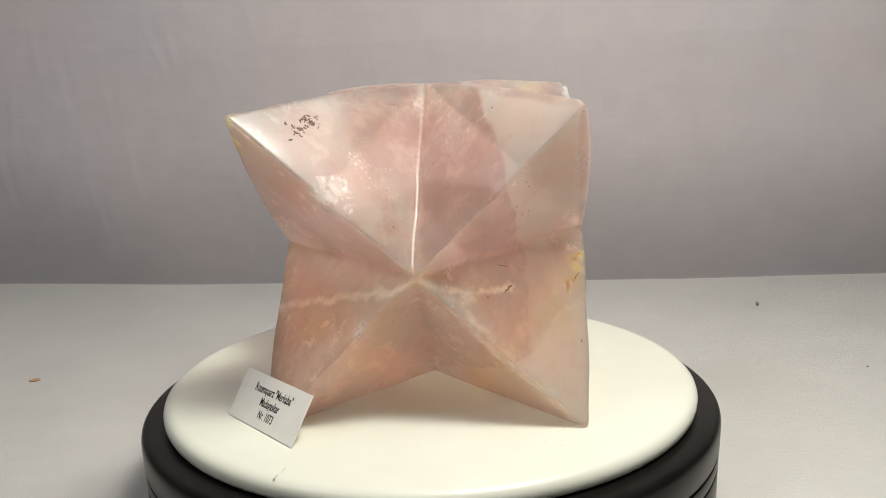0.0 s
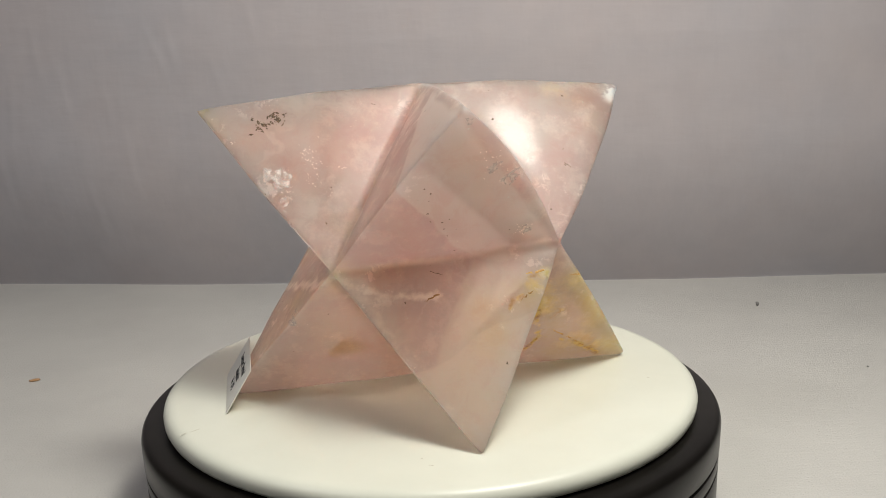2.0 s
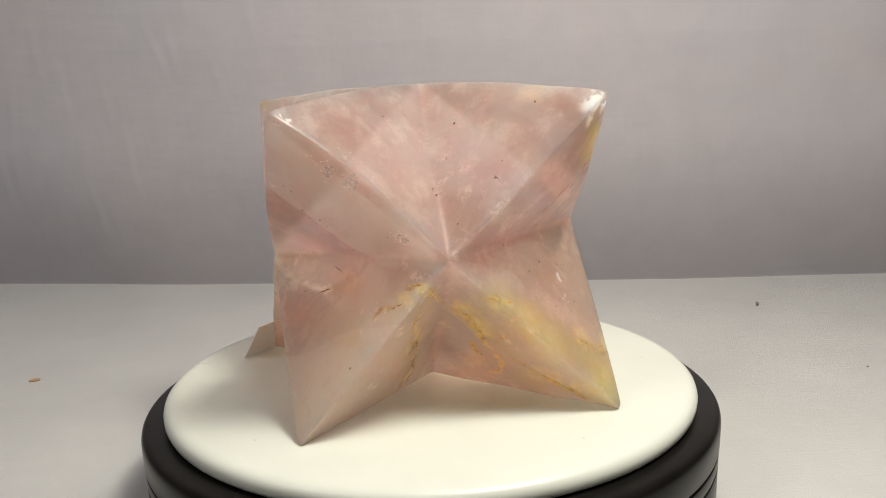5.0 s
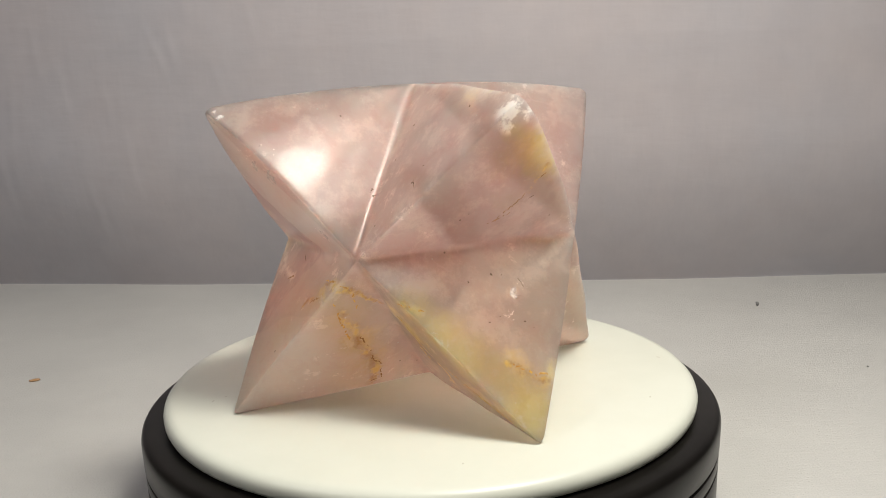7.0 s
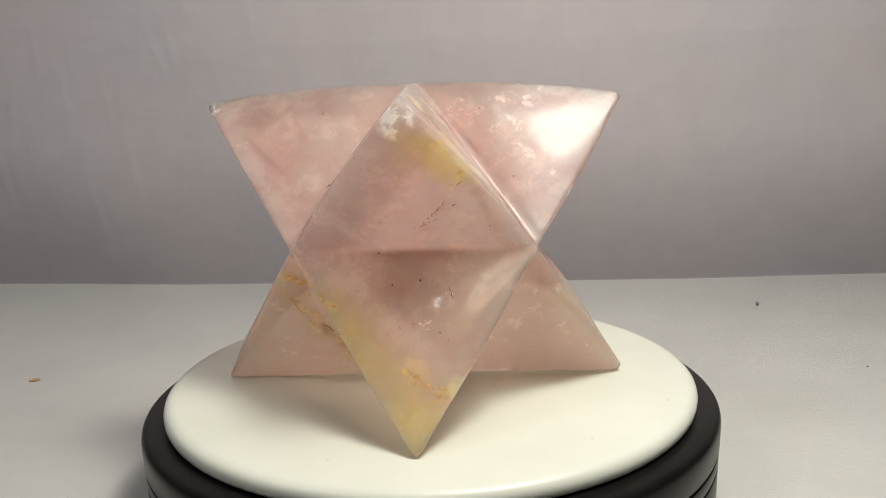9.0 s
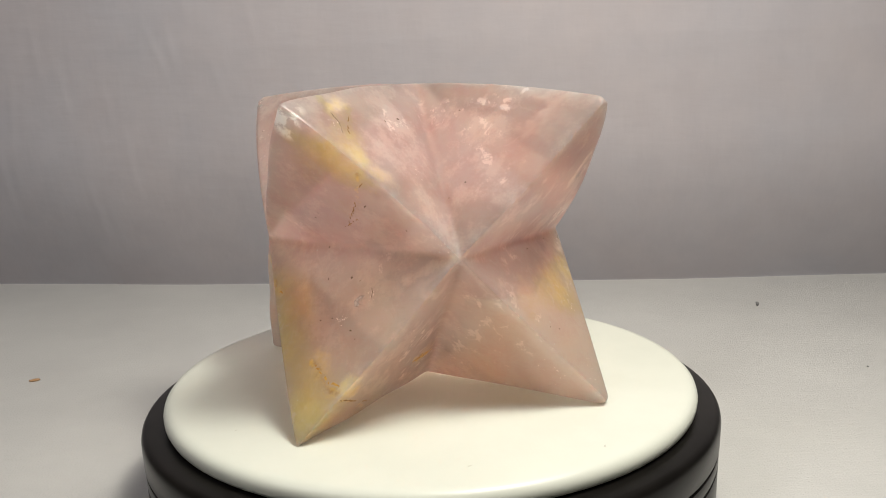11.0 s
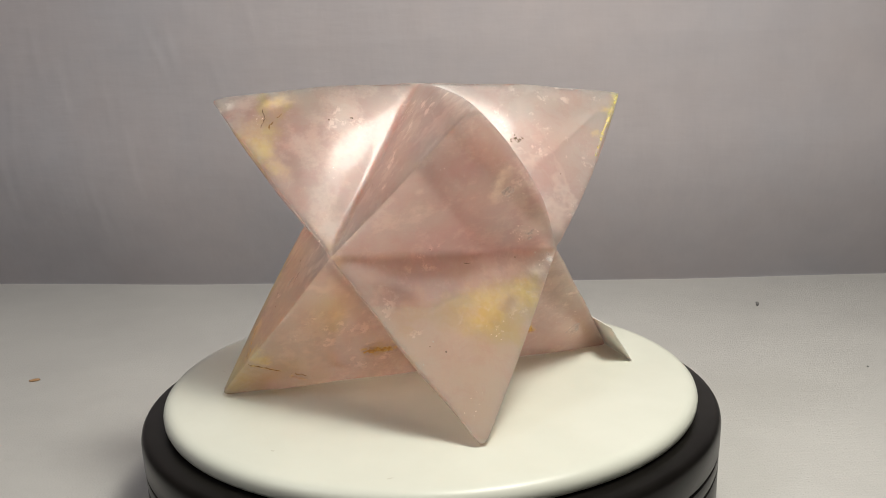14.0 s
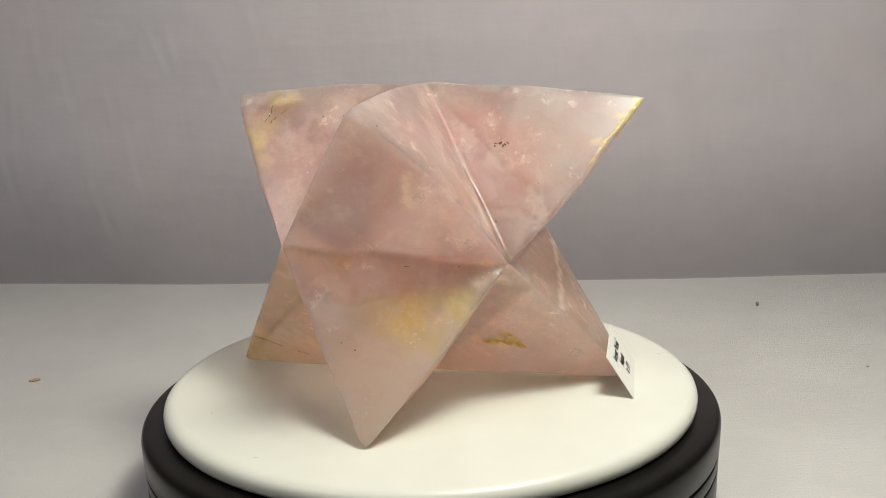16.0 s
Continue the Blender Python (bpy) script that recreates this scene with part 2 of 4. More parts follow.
def quartz_material():
    m, nodes, links, waxy = material("rose_quartz")
    out = nodes["Material Output"]
    coord = nodes.new("ShaderNodeTexCoord").outputs["Object"]

    def maths(op, a, b=None):
        n = nodes.new("ShaderNodeMath")
        n.operation = op
        for slot, value in ((0, a), (1, b)):
            if value is None:
                continue
            if isinstance(value, (int, float)):
                n.inputs[slot].default_value = value
            else:
                links.new(value, n.inputs[slot])
        return n.outputs[0]

    def step(value, low, high):
        n = node(nodes, "ShaderNodeMapRange", From_Min=low, From_Max=high)
        n.interpolation_type = "SMOOTHSTEP"
        links.new(value, n.inputs["Value"])
        return n.outputs["Result"]

    def mixed(fac, a, b):
        n = nodes.new("ShaderNodeMix")
        n.data_type = "RGBA"
        for slot, value in ((0, fac), (6, a), (7, b)):
            if isinstance(value, tuple):
                n.inputs[slot].default_value = (*value, 1)
            elif isinstance(value, float):
                n.inputs[slot].default_value = value
            else:
                links.new(value, n.inputs[slot])
        return n.outputs[2]

    # ragged coordinates, so that no patch has a smooth outline
    ragged = node(nodes, "ShaderNodeTexNoise", Scale=48.0, Detail=6.0, Roughness=0.68)
    links.new(coord, ragged.inputs["Vector"])
    shift = nodes.new("ShaderNodeVectorMath")
    shift.operation = "MULTIPLY_ADD"
    links.new(ragged.outputs["Color"], shift.inputs[0])
    shift.inputs[1].default_value = (0.034, 0.024, 0.030)
    links.new(coord, shift.inputs[2])
    moved = nodes.new("ShaderNodeVectorMath")
    moved.operation = "SUBTRACT"
    links.new(shift.outputs[0], moved.inputs[0])
    moved.inputs[1].default_value = (0.017, 0.012, 0.015)
    place = moved.outputs[0]
    gentle = node(nodes, "ShaderNodeTexNoise", Scale=30.0, Detail=2.5)
    links.new(coord, gentle.inputs["Vector"])
    sway = nodes.new("ShaderNodeVectorMath")
    sway.operation = "MULTIPLY_ADD"
    links.new(gentle.outputs["Color"], sway.inputs[0])
    sway.inputs[1].default_value = (0.014, 0.014, 0.014)
    links.new(coord, sway.inputs[2])
    centred = nodes.new("ShaderNodeVectorMath")
    centred.operation = "SUBTRACT"
    links.new(sway.outputs[0], centred.inputs[0])
    centred.inputs[1].default_value = (0.007, 0.007, 0.007)
    axes = nodes.new("ShaderNodeSeparateXYZ")
    links.new(centred.outputs[0], axes.inputs[0])
    x, y, z = axes.outputs

    def patches(spots, hard):
        total = None
        for px, py, pz, r, strength in spots:
            d = nodes.new("ShaderNodeVectorMath")
            d.operation = "DISTANCE"
            links.new(place, d.inputs[0])
            d.inputs[1].default_value = (px, py, pz)
            spot = maths("MULTIPLY", step(d.outputs["Value"], r * 1.35, r * hard), strength)
            total = spot if total is None else maths("MAXIMUM", total, spot)
        return total

    frayed = node(nodes, "ShaderNodeTexNoise", Scale=110.0, Detail=5.0, Roughness=0.65)
    links.new(coord, frayed.inputs["Vector"])
    fray = nodes.new("ShaderNodeVectorMath")
    fray.operation = "MULTIPLY_ADD"
    links.new(frayed.outputs["Color"], fray.inputs[0])
    fray.inputs[1].default_value = (0.010, 0.010, 0.010)
    links.new(coord, fray.inputs[2])
    lying = nodes.new("ShaderNodeVectorMath")
    lying.operation = "SUBTRACT"
    links.new(fray.outputs[0], lying.inputs[0])
    lying.inputs[1].default_value = (0.005, 0.005, 0.005)

    def streaks(lines, hard):
        """How deep a place lies in a set of streaks: its distance from each stretch of them."""
        total = None
        for points, r, strength in lines:
            for a, b in zip(points, points[1:]):
                a, b = Vector(a), Vector(b)
                way = b - a
                off = nodes.new("ShaderNodeVectorMath")
                off.operation = "SUBTRACT"
                links.new(lying.outputs[0], off.inputs[0])
                off.inputs[1].default_value = a
                along = nodes.new("ShaderNodeVectorMath")
                along.operation = "DOT_PRODUCT"
                links.new(off.outputs[0], along.inputs[0])
                along.inputs[1].default_value = way / way.length_squared
                held = nodes.new("ShaderNodeClamp")
                links.new(along.outputs["Value"], held.inputs["Value"])
                foot = nodes.new("ShaderNodeVectorMath")
                foot.operation = "SCALE"
                foot.inputs[0].default_value = way
                links.new(held.outputs[0], foot.inputs["Scale"])
                d = nodes.new("ShaderNodeVectorMath")
                d.operation = "DISTANCE"
                links.new(off.outputs[0], d.inputs[0])
                links.new(foot.outputs[0], d.inputs[1])
                spot = maths("MULTIPLY", step(d.outputs["Value"], r * 1.3, r * hard), strength)
                total = spot if total is None else maths("MAXIMUM", total, spot)
        return total

    # sharp-edged growth zones in the tips
    zone_a = maths("MULTIPLY", maths("MULTIPLY", step(maths("ADD", x, maths("MULTIPLY", z, 0.24)), 0.0510, 0.0530), step(z, 0.060, 0.064)), maths("MULTIPLY", step(y, 0.000, -0.010), step(maths("ADD", maths("ADD", maths("MULTIPLY", x, 0.63), maths("MULTIPLY", y, 0.46)), maths("MULTIPLY", z, 0.62)), 0.0765, 0.0735)))
    zone_b = maths("MULTIPLY", maths("MULTIPLY", step(maths("SUBTRACT", z, maths("MULTIPLY", x, 0.68)), 0.0040, 0.0020), step(y, -0.008, -0.016)), step(z, 0.062, 0.058))
    zone_e = maths("MULTIPLY", maths("MULTIPLY", step(x, 0.0365, 0.0385), step(z, 0.064, 0.058)), step(y, -0.010, -0.020))
    zone_c = maths("MULTIPLY", maths("MULTIPLY", step(z, 0.0490, 0.0470), step(y, 0.025, 0.031)), step(x, 0.003, -0.003))
    zone_d = maths("MULTIPLY", maths("MULTIPLY", step(z, 0.040, 0.020), step(x, 0.040, 0.050)), step(y, 0.0, 0.015))
    zone_f = maths("MULTIPLY", maths("MULTIPLY", step(maths("SUBTRACT", maths("MULTIPLY", x, -1.0), maths("MULTIPLY", y, 0.4)), 0.040, 0.044), step(z, 0.070, 0.085)), step(y, 0.0, -0.02))
    # gleam at the chip: light reflected inside it, put into the colour
    near = nodes.new("ShaderNodeVectorMath")
    near.operation = "DISTANCE"
    links.new(centred.outputs[0], near.inputs[0])
    near.inputs[1].default_value = (0.0655, 0.0465, 0.1165)
    gleam_noise = node(nodes, "ShaderNodeTexNoise", Scale=170.0, Detail=4.0, Roughness=0.6)
    links.new(coord, gleam_noise.inputs["Vector"])
    chip_gleam = maths("MULTIPLY", step(near.outputs["Value"], 0.0090, 0.0055), maths("ADD", 0.12, maths("MULTIPLY", step(gleam_noise.outputs["Fac"], 0.44, 0.58), 0.88)))
    zones = maths("MAXIMUM", maths("MAXIMUM", maths("MAXIMUM", zone_a, maths("MULTIPLY", zone_e, 0.6)), zone_b), maths("MAXIMUM", maths("MAXIMUM", maths("MULTIPLY", zone_c, 0.8), maths("MULTIPLY", zone_f, 0.45)), maths("MULTIPLY", zone_d, 0.6)))
    cloud = patches(CLOUDS, 0.2)
    stain = patches(STAINS + STAINS_AND_GLOW, 0.1)

    _, body = noise_ramp(nodes, links, coord, 24, [(0.32, (0.87, 0.53, 0.49)), (0.50, (0.92, 0.66, 0.61)), (0.68, (0.965, 0.79, 0.73))], 5, 0.6)
    # thin milky wisps
    wisp = node(nodes, "ShaderNodeTexNoise", Scale=26.0, Detail=4.0, Roughness=0.55, Distortion=0.2)
    links.new(coord, wisp.inputs["Vector"])
    ridge = step(maths("ABSOLUTE", maths("SUBTRACT", wisp.outputs["Fac"], 0.5)), 0.05, 0.0)
    gate = node(nodes, "ShaderNodeTexNoise", Scale=17.0, Detail=2.0)
    links.new(coord, gate.inputs["Vector"])
    ridge = maths("MULTIPLY", ridge, step(gate.outputs["Fac"], 0.50, 0.66))
    milk = maths("MAXIMUM", maths("MULTIPLY", zones, 0.5), maths("MAXIMUM", maths("MULTIPLY", cloud, 0.5), maths("MULTIPLY", ridge, 0.5)))
    # the lower half is yellower, part stone colour, part warm bounce light put in
    warm = maths("MULTIPLY", step(z, 0.072, 0.050), 0.58)
    body_tone = mixed(warm, body.outputs["Color"], (0.95, 0.70, 0.53))
    haze = node(nodes, "ShaderNodeTexNoise", Scale=60.0, Detail=6.0, Roughness=0.72)
    links.new(coord, haze.inputs["Vector"])
    milk = maths("MAXIMUM", milk, maths("MULTIPLY", step(haze.outputs["Fac"], 0.47, 0.62), 0.38))
    tone = mixed(milk, body_tone, mixed(warm, (0.97, 0.81, 0.725), (0.965, 0.745, 0.585)))
    tone = mixed(maths("MULTIPLY", zone_a, 0.5), tone, (0.975, 0.855, 0.81))
    # deeper rose beside the pale zones
    rose_a = maths("MULTIPLY", maths("MULTIPLY", maths("SUBTRACT", 1.0, zone_a), step(y, -0.030, -0.038)), maths("MULTIPLY", step(z, 0.060, 0.063), maths("MULTIPLY", step(z, 0.100, 0.090), step(x, -0.004, 0.006))))
    rose_b = maths("MULTIPLY", maths("MULTIPLY", maths("SUBTRACT", 1.0, zone_e), step(y, -0.030, -0.038)), maths("MULTIPLY", step(z, 0.060, 0.057), maths("MULTIPLY", step(z, 0.020, 0.030), step(x, 0.006, 0.014))))
    rose_c = maths("MULTIPLY", maths("MULTIPLY", step(z, 0.0480, 0.0495), step(z, 0.066, 0.062)), maths("MULTIPLY", step(y, 0.015, 0.025), step(x, 0.010, 0.000)))
    rose = maths("MAXIMUM", maths("MAXIMUM", rose_a, maths("MULTIPLY", rose_b, 0.6)), rose_c)
    tone = mixed(maths("MULTIPLY", rose, 0.55), tone, (0.85, 0.47, 0.44))
    # healed cracks: a net of fine pale threads that comes and goes
    net = nodes.new("ShaderNodeTexVoronoi")
    net.feature = "DISTANCE_TO_EDGE"
    net.inputs["Scale"].default_value = 62.0
    links.new(lying.outputs[0], net.inputs["Vector"])
    veining = node(nodes, "ShaderNodeTexNoise", Scale=38.0, Detail=4.0, Roughness=0.65)
    links.new(coord, veining.inputs["Vector"])
    crack = maths("MULTIPLY", step(net.outputs["Distance"], 0.045, 0.0), step(veining.outputs["Fac"], 0.50, 0.60))
    tone = mixed(maths("MULTIPLY", crack, 0.14), tone, (0.98, 0.87, 0.79))
    # cloudy grain
    grain = node(nodes, "ShaderNodeTexNoise", Scale=95.0, Detail=7.0, Roughness=0.72, Distortion=0.6)
    links.new(coord, grain.inputs["Vector"])
    tone = mixed(maths("MULTIPLY", step(grain.outputs["Fac"], 0.52, 0.40), 0.24), tone, (0.82, 0.46, 0.39))
    cream = streaks(CREAM_STREAKS, 0.1)
    tone = mixed(cream, tone, (0.98, 0.88, 0.75))
    tone = mixed(streaks(YELLOW_STREAKS, 0.1), tone, (0.90, 0.70, 0.30))
    rust = streaks(RUST_STREAKS, 0.15)
    flecked = node(nodes, "ShaderNodeTexNoise", Scale=160.0, Detail=4.0)
    links.new(coord, flecked.inputs["Vector"])
    ochre = mixed(step(flecked.outputs["Fac"], 0.42, 0.62), (0.82, 0.66, 0.27), (0.70, 0.49, 0.13))
    veil = patches(VEILS, 0.15)
    tone = mixed(maths("MULTIPLY", veil, 0.75), tone, (0.88, 0.65, 0.34))
    tone = mixed(maths("MULTIPLY", stain, 0.95), tone, ochre)
    tone = mixed(rust, tone, mixed(step(flecked.outputs["Fac"], 0.45, 0.60), (0.78, 0.55, 0.11), (0.40, 0.20, 0.05)))
    mottle = node(nodes, "ShaderNodeTexNoise", Scale=330.0, Detail=3.0)
    links.new(coord, mottle.inputs["Vector"])
    tone = mixed(maths("MULTIPLY", step(mottle.outputs["Fac"], 0.45, 0.72), 0.22), tone, (0.96, 0.82, 0.74))
    # small white flaws, gathered in drifts
    drift = node(nodes, "ShaderNodeTexNoise", Scale=30.0, Detail=3.0, Roughness=0.6)
    links.new(coord, drift.inputs["Vector"])
    flaw = node(nodes, "ShaderNodeTexNoise", Scale=150.0, Detail=5.0, Roughness=0.7, Distortion=0.3)
    links.new(coord, flaw.inputs["Vector"])
    fleck = maths("MULTIPLY", step(flaw.outputs["Fac"], 0.54, 0.62), step(drift.outputs["Fac"], 0.51, 0.62))
    tone = mixed(maths("MULTIPLY", fleck, 0.32), tone, (0.98, 0.90, 0.84))
    cells = nodes.new("ShaderNodeTexVoronoi")
    cells.inputs["Scale"].default_value = 150.0
    links.new(coord, cells.inputs["Vector"])
    pick = nodes.new("ShaderNodeSeparateColor")
    links.new(cells.outputs["Color"], pick.inputs[0])
    dot = step(cells.outputs["Distance"], 0.075, 0.045)
    tone = mixed(maths("MULTIPLY", dot, step(pick.outputs[0], 0.88, 0.89)), tone, (0.16, 0.09, 0.06))
    tone = mixed(maths("MULTIPLY", dot, step(pick.outputs[1], 0.86, 0.87)), tone, (0.98, 0.93, 0.88))
    tone = mixed(maths("MULTIPLY", chip_gleam, 0.8), tone, (1.0, 0.96, 0.89))
    links.new(tone, waxy.inputs["Base Color"])

    relief = node(nodes, "ShaderNodeTexNoise", Scale=55.0, Detail=4.0)
    links.new(coord, relief.inputs["Vector"])
    bump = node(nodes, "ShaderNodeBump", Strength=0.25, Distance=0.0009)
    links.new(relief.outputs["Fac"], bump.inputs["Height"])

    glass = nodes.new("ShaderNodeBsdfPrincipled")
    tint = mixed(0.40, tone, (0.97, 0.79, 0.66))
    links.new(tint, glass.inputs["Base Color"])
    for shader in (waxy, glass):
        shader.inputs["IOR"].default_value = 1.36
        shader.inputs["Roughness"].default_value = 0.33
        shader.inputs["Specular IOR Level"].default_value = 0.38
        links.new(bump.outputs["Normal"], shader.inputs["Normal"])
    # cloudy inside: what shines through is spread wide
    glass.inputs["Roughness"].default_value = 0.40
    glass.inputs["Transmission Weight"].default_value = 1.0
    waxy.inputs["Subsurface Weight"].default_value = 1.0
    waxy.inputs["Subsurface Radius"].default_value = (1.0, 0.80, 0.70)
    waxy.inputs["Subsurface Scale"].default_value = 0.03
    blend = nodes.new("ShaderNodeMixShader")
    links.new(maths("SUBTRACT", 0.78, maths("MAXIMUM", maths("MAXIMUM", maths("MULTIPLY", milk, 0.30), maths("MULTIPLY", stain, 0.52)), maths("MAXIMUM", maths("MAXIMUM", maths("MULTIPLY", rust, 0.55), maths("MULTIPLY", cream, 0.5)), maths("MAXIMUM", maths("MULTIPLY", chip_gleam, 0.55), maths("MAXIMUM", maths("MULTIPLY", crack, 0.06), maths("MULTIPLY", fleck, 0.3)))))), blend.inputs["Fac"])
    links.new(waxy.outputs[0], blend.inputs[1])
    # a little of the light goes through clearly
    clear = nodes.new("ShaderNodeBsdfPrincipled")
    links.new(tint, clear.inputs["Base Color"])
    clear.inputs["IOR"].default_value = 1.33
    clear.inputs["Roughness"].default_value = 0.13
    clear.inputs["Specular IOR Level"].default_value = 0.0
    clear.inputs["Transmission Weight"].default_value = 1.0
    links.new(bump.outputs["Normal"], clear.inputs["Normal"])
    through_stone = nodes.new("ShaderNodeMixShader")
    through_stone.inputs["Fac"].default_value = 0.66
    links.new(glass.outputs[0], through_stone.inputs[1])
    links.new(clear.outputs[0], through_stone.inputs[2])
    links.new(through_stone.outputs[0], blend.inputs[2])
    links.new(blend.outputs[0], out.inputs["Surface"])
    return m


QUARTZ = quartz_material()


# ---------------------------------------------------------------- mesh helpers
def part(name, bm, mat, parent=None, label="", smooth=False):
    mesh = bpy.data.meshes.new(name)
    bm.normal_update()
    bm.to_mesh(mesh)
    bm.free()
    mesh.materials.append(mat)
    if smooth:
        mesh.polygons.foreach_set("use_smooth", [True] * len(mesh.polygons))
    ob = new(name, mesh)
    if parent:
        ob.parent = parent
    if label:
        ob["label"] = label
    return ob


def lathe(profile, steps=160):
    """A solid of revolution round z from (radius, height) points, closed on the axis."""
    bm = bmesh.new()
    rings = []
    for r, z in profile:
        if r < 1e-6:
            rings.append([bm.verts.new((0, 0, z))])
        else:
            rings.append([bm.verts.new((r * math.cos(2 * math.pi * i / steps), r * math.sin(2 * math.pi * i / steps), z)) for i in range(steps)])
    for a, b in zip(rings, rings[1:]):
        for i in range(steps):
            j = (i + 1) % steps
            if len(a) == 1:
                bm.faces.new((a[0], b[i], b[j]))
            elif len(b) == 1:
                bm.faces.new((a[i], b[0], a[j]))
            else:
                bm.faces.new((a[i], b[i], b[j], a[j]))
    bmesh.ops.recalc_face_normals(bm, faces=bm.faces)
    return bm


def box(x0, x1, y0, y1, z0, z1):
    bm = bmesh.new()
    bmesh.ops.create_cube(bm, size=1, matrix=Matrix.Translation(((x0 + x1) / 2, (y0 + y1) / 2, (z0 + z1) / 2)) @ Matrix.Diagonal((x1 - x0, y1 - y0, z1 - z0, 1)))
    return bm


def structure(name, bm, mat, label, category, smooth=False):
    return tagged(part(name, bm, mat, smooth=smooth), label, category, kind="structure")


# ---------------------------------------------------------------- the setting
def backdrop_y(x):
    return 0.3622 - 0.098 * x + 0.0811 * x * x


# creases in the cloth: place along and up, half length, lean, depth
CREASES = [(-0.305, 0.150, 0.020, 0.10, 0.0007), (-0.207, 0.150, 0.018, 0.35, 0.0009), (-0.194, 0.152, 0.016, 0.20, 0.0008), (-0.180, 0.182, 0.014, 0.05, 0.0007),
           (-0.285, 0.120, 0.025, 0.15, 0.0006), (-0.330, 0.105, 0.030, -0.10, 0.0006), (-0.250, 0.110, 0.020, 0.20, 0.0005), (-0.235, 0.060, 0.030, 0.10, 0.0006),
           (-0.345, 0.050, 0.030, 0.05, 0.0007), (-0.160, 0.130, 0.018, 0.30, 0.0005), (-0.130, 0.170, 0.020, 0.15, 0.0005), (-0.270, 0.020, 0.025, 0.10, 0.0006),
           (0.300, 0.120, 0.030, -0.15, 0.0005), (0.220, 0.160, 0.025, 0.10, 0.0004)]


def build_backdrop():
    """A hanging cloth with faint creases, slightly bowed in plan and bellied in height."""
    nx, nz = 520, 170
    xs = np.concatenate([np.linspace(-0.85, -0.46, 20, endpoint=False), np.linspace(-0.46, 0.46, nx), np.linspace(0.46, 0.85, 21)[1:]])
    zs = np.concatenate([np.linspace(TABLE_Z - 0.02, 0.26, nz), np.linspace(0.26, 0.9, 24)[1:]])
    gx, gz = np.meshgrid(xs, zs)
    up = gz - TABLE_Z
    # belly added so that the foot faces down: its shade is put into the shape
    gy = backdrop_y(gx) - 0.046 * np.sin(np.clip(up / 0.13, 0, 1) * math.pi / 2) + 0.06 * np.clip(up - 0.20, 0, None)
    for cx, cz, half, lean, depth in CREASES:
        along = (gz - cz) / half
        across = (gx - cx - lean * (cz - gz)) / 0.0035
        gy -= 0.32 * depth * np.exp(-along ** 2) * (np.exp(-across ** 2) - 0.6 * np.exp(-(across - 1.8) ** 2))
    gy += 0.0016 * np.sin(gx * 23 + 1.0 + 2 * np.sin(gz * 9)) * np.sin(gz * 11 + gx * 6)
    w = len(xs)
    verts = np.stack([gx, gy, gz], -1).reshape(-1, 3).tolist()
    faces = [(j * w + i, j * w + i + 1, (j + 1) * w + i + 1, (j + 1) * w + i) for j in range(len(zs) - 1) for i in range(w - 1)]
    mesh = bpy.data.meshes.new("backdrop")
    mesh.from_pydata(verts, [], faces)
    mesh.materials.append(CLOTH)
    mesh.polygons.foreach_set("use_smooth", [True] * len(mesh.polygons))
    return tagged(new("backdrop", mesh), "pale grey cloth backdrop with faint creases behind the table", "backdrop", kind="structure")


def build_room():
    structure("table_top", box(-0.85, 0.85, -0.75, 0.46, TABLE_Z - 0.03, TABLE_Z), TABLE, "white matt table surface with a faint grain", "table top")
    structure("floor", box(-2.0, 2.0, -2.4, 1.6, -0.86, -0.80), WALL, "plain grey floor below the table", "floor")
    structure("ceiling", box(-2.0, 2.0, -2.4, 1.6, 1.70, 1.76), WALL, "plain off-white ceiling", "ceiling")
    structure("wall_north", box(-2.0, 2.0, 1.6, 1.66, -0.80, 1.70), WALL, "plain off-white wall", "wall")
    structure("wall_south", box(-2.0, 2.0, -2.46, -2.4, -0.80, 1.70), WALL, "plain off-white wall", "wall")
    structure("wall_east", box(2.0, 2.06, -2.4, 1.6, -0.80, 1.70), WALL, "plain off-white wall", "wall")
    structure("wall_west", box(-2.06, -2.0, -2.4, 1.6, -0.80, 1.70), WALL, "plain off-white wall", "wall")


# ---------------------------------------------------------------- the turntable
SCUFFS = [(-0.0520, -0.0940, 0.0042, 72), (-0.0537, -0.0985, 0.0030, 80), (0.0456, -0.0832, 0.0018, 20), (0.0400, -0.0800, 0.0010, 60), (0.0900, 0.0300, 0.0012, 10), (-0.0300, 0.1000, 0.0020, 40), (0.0200, 0.0950, 0.0014, 0)]


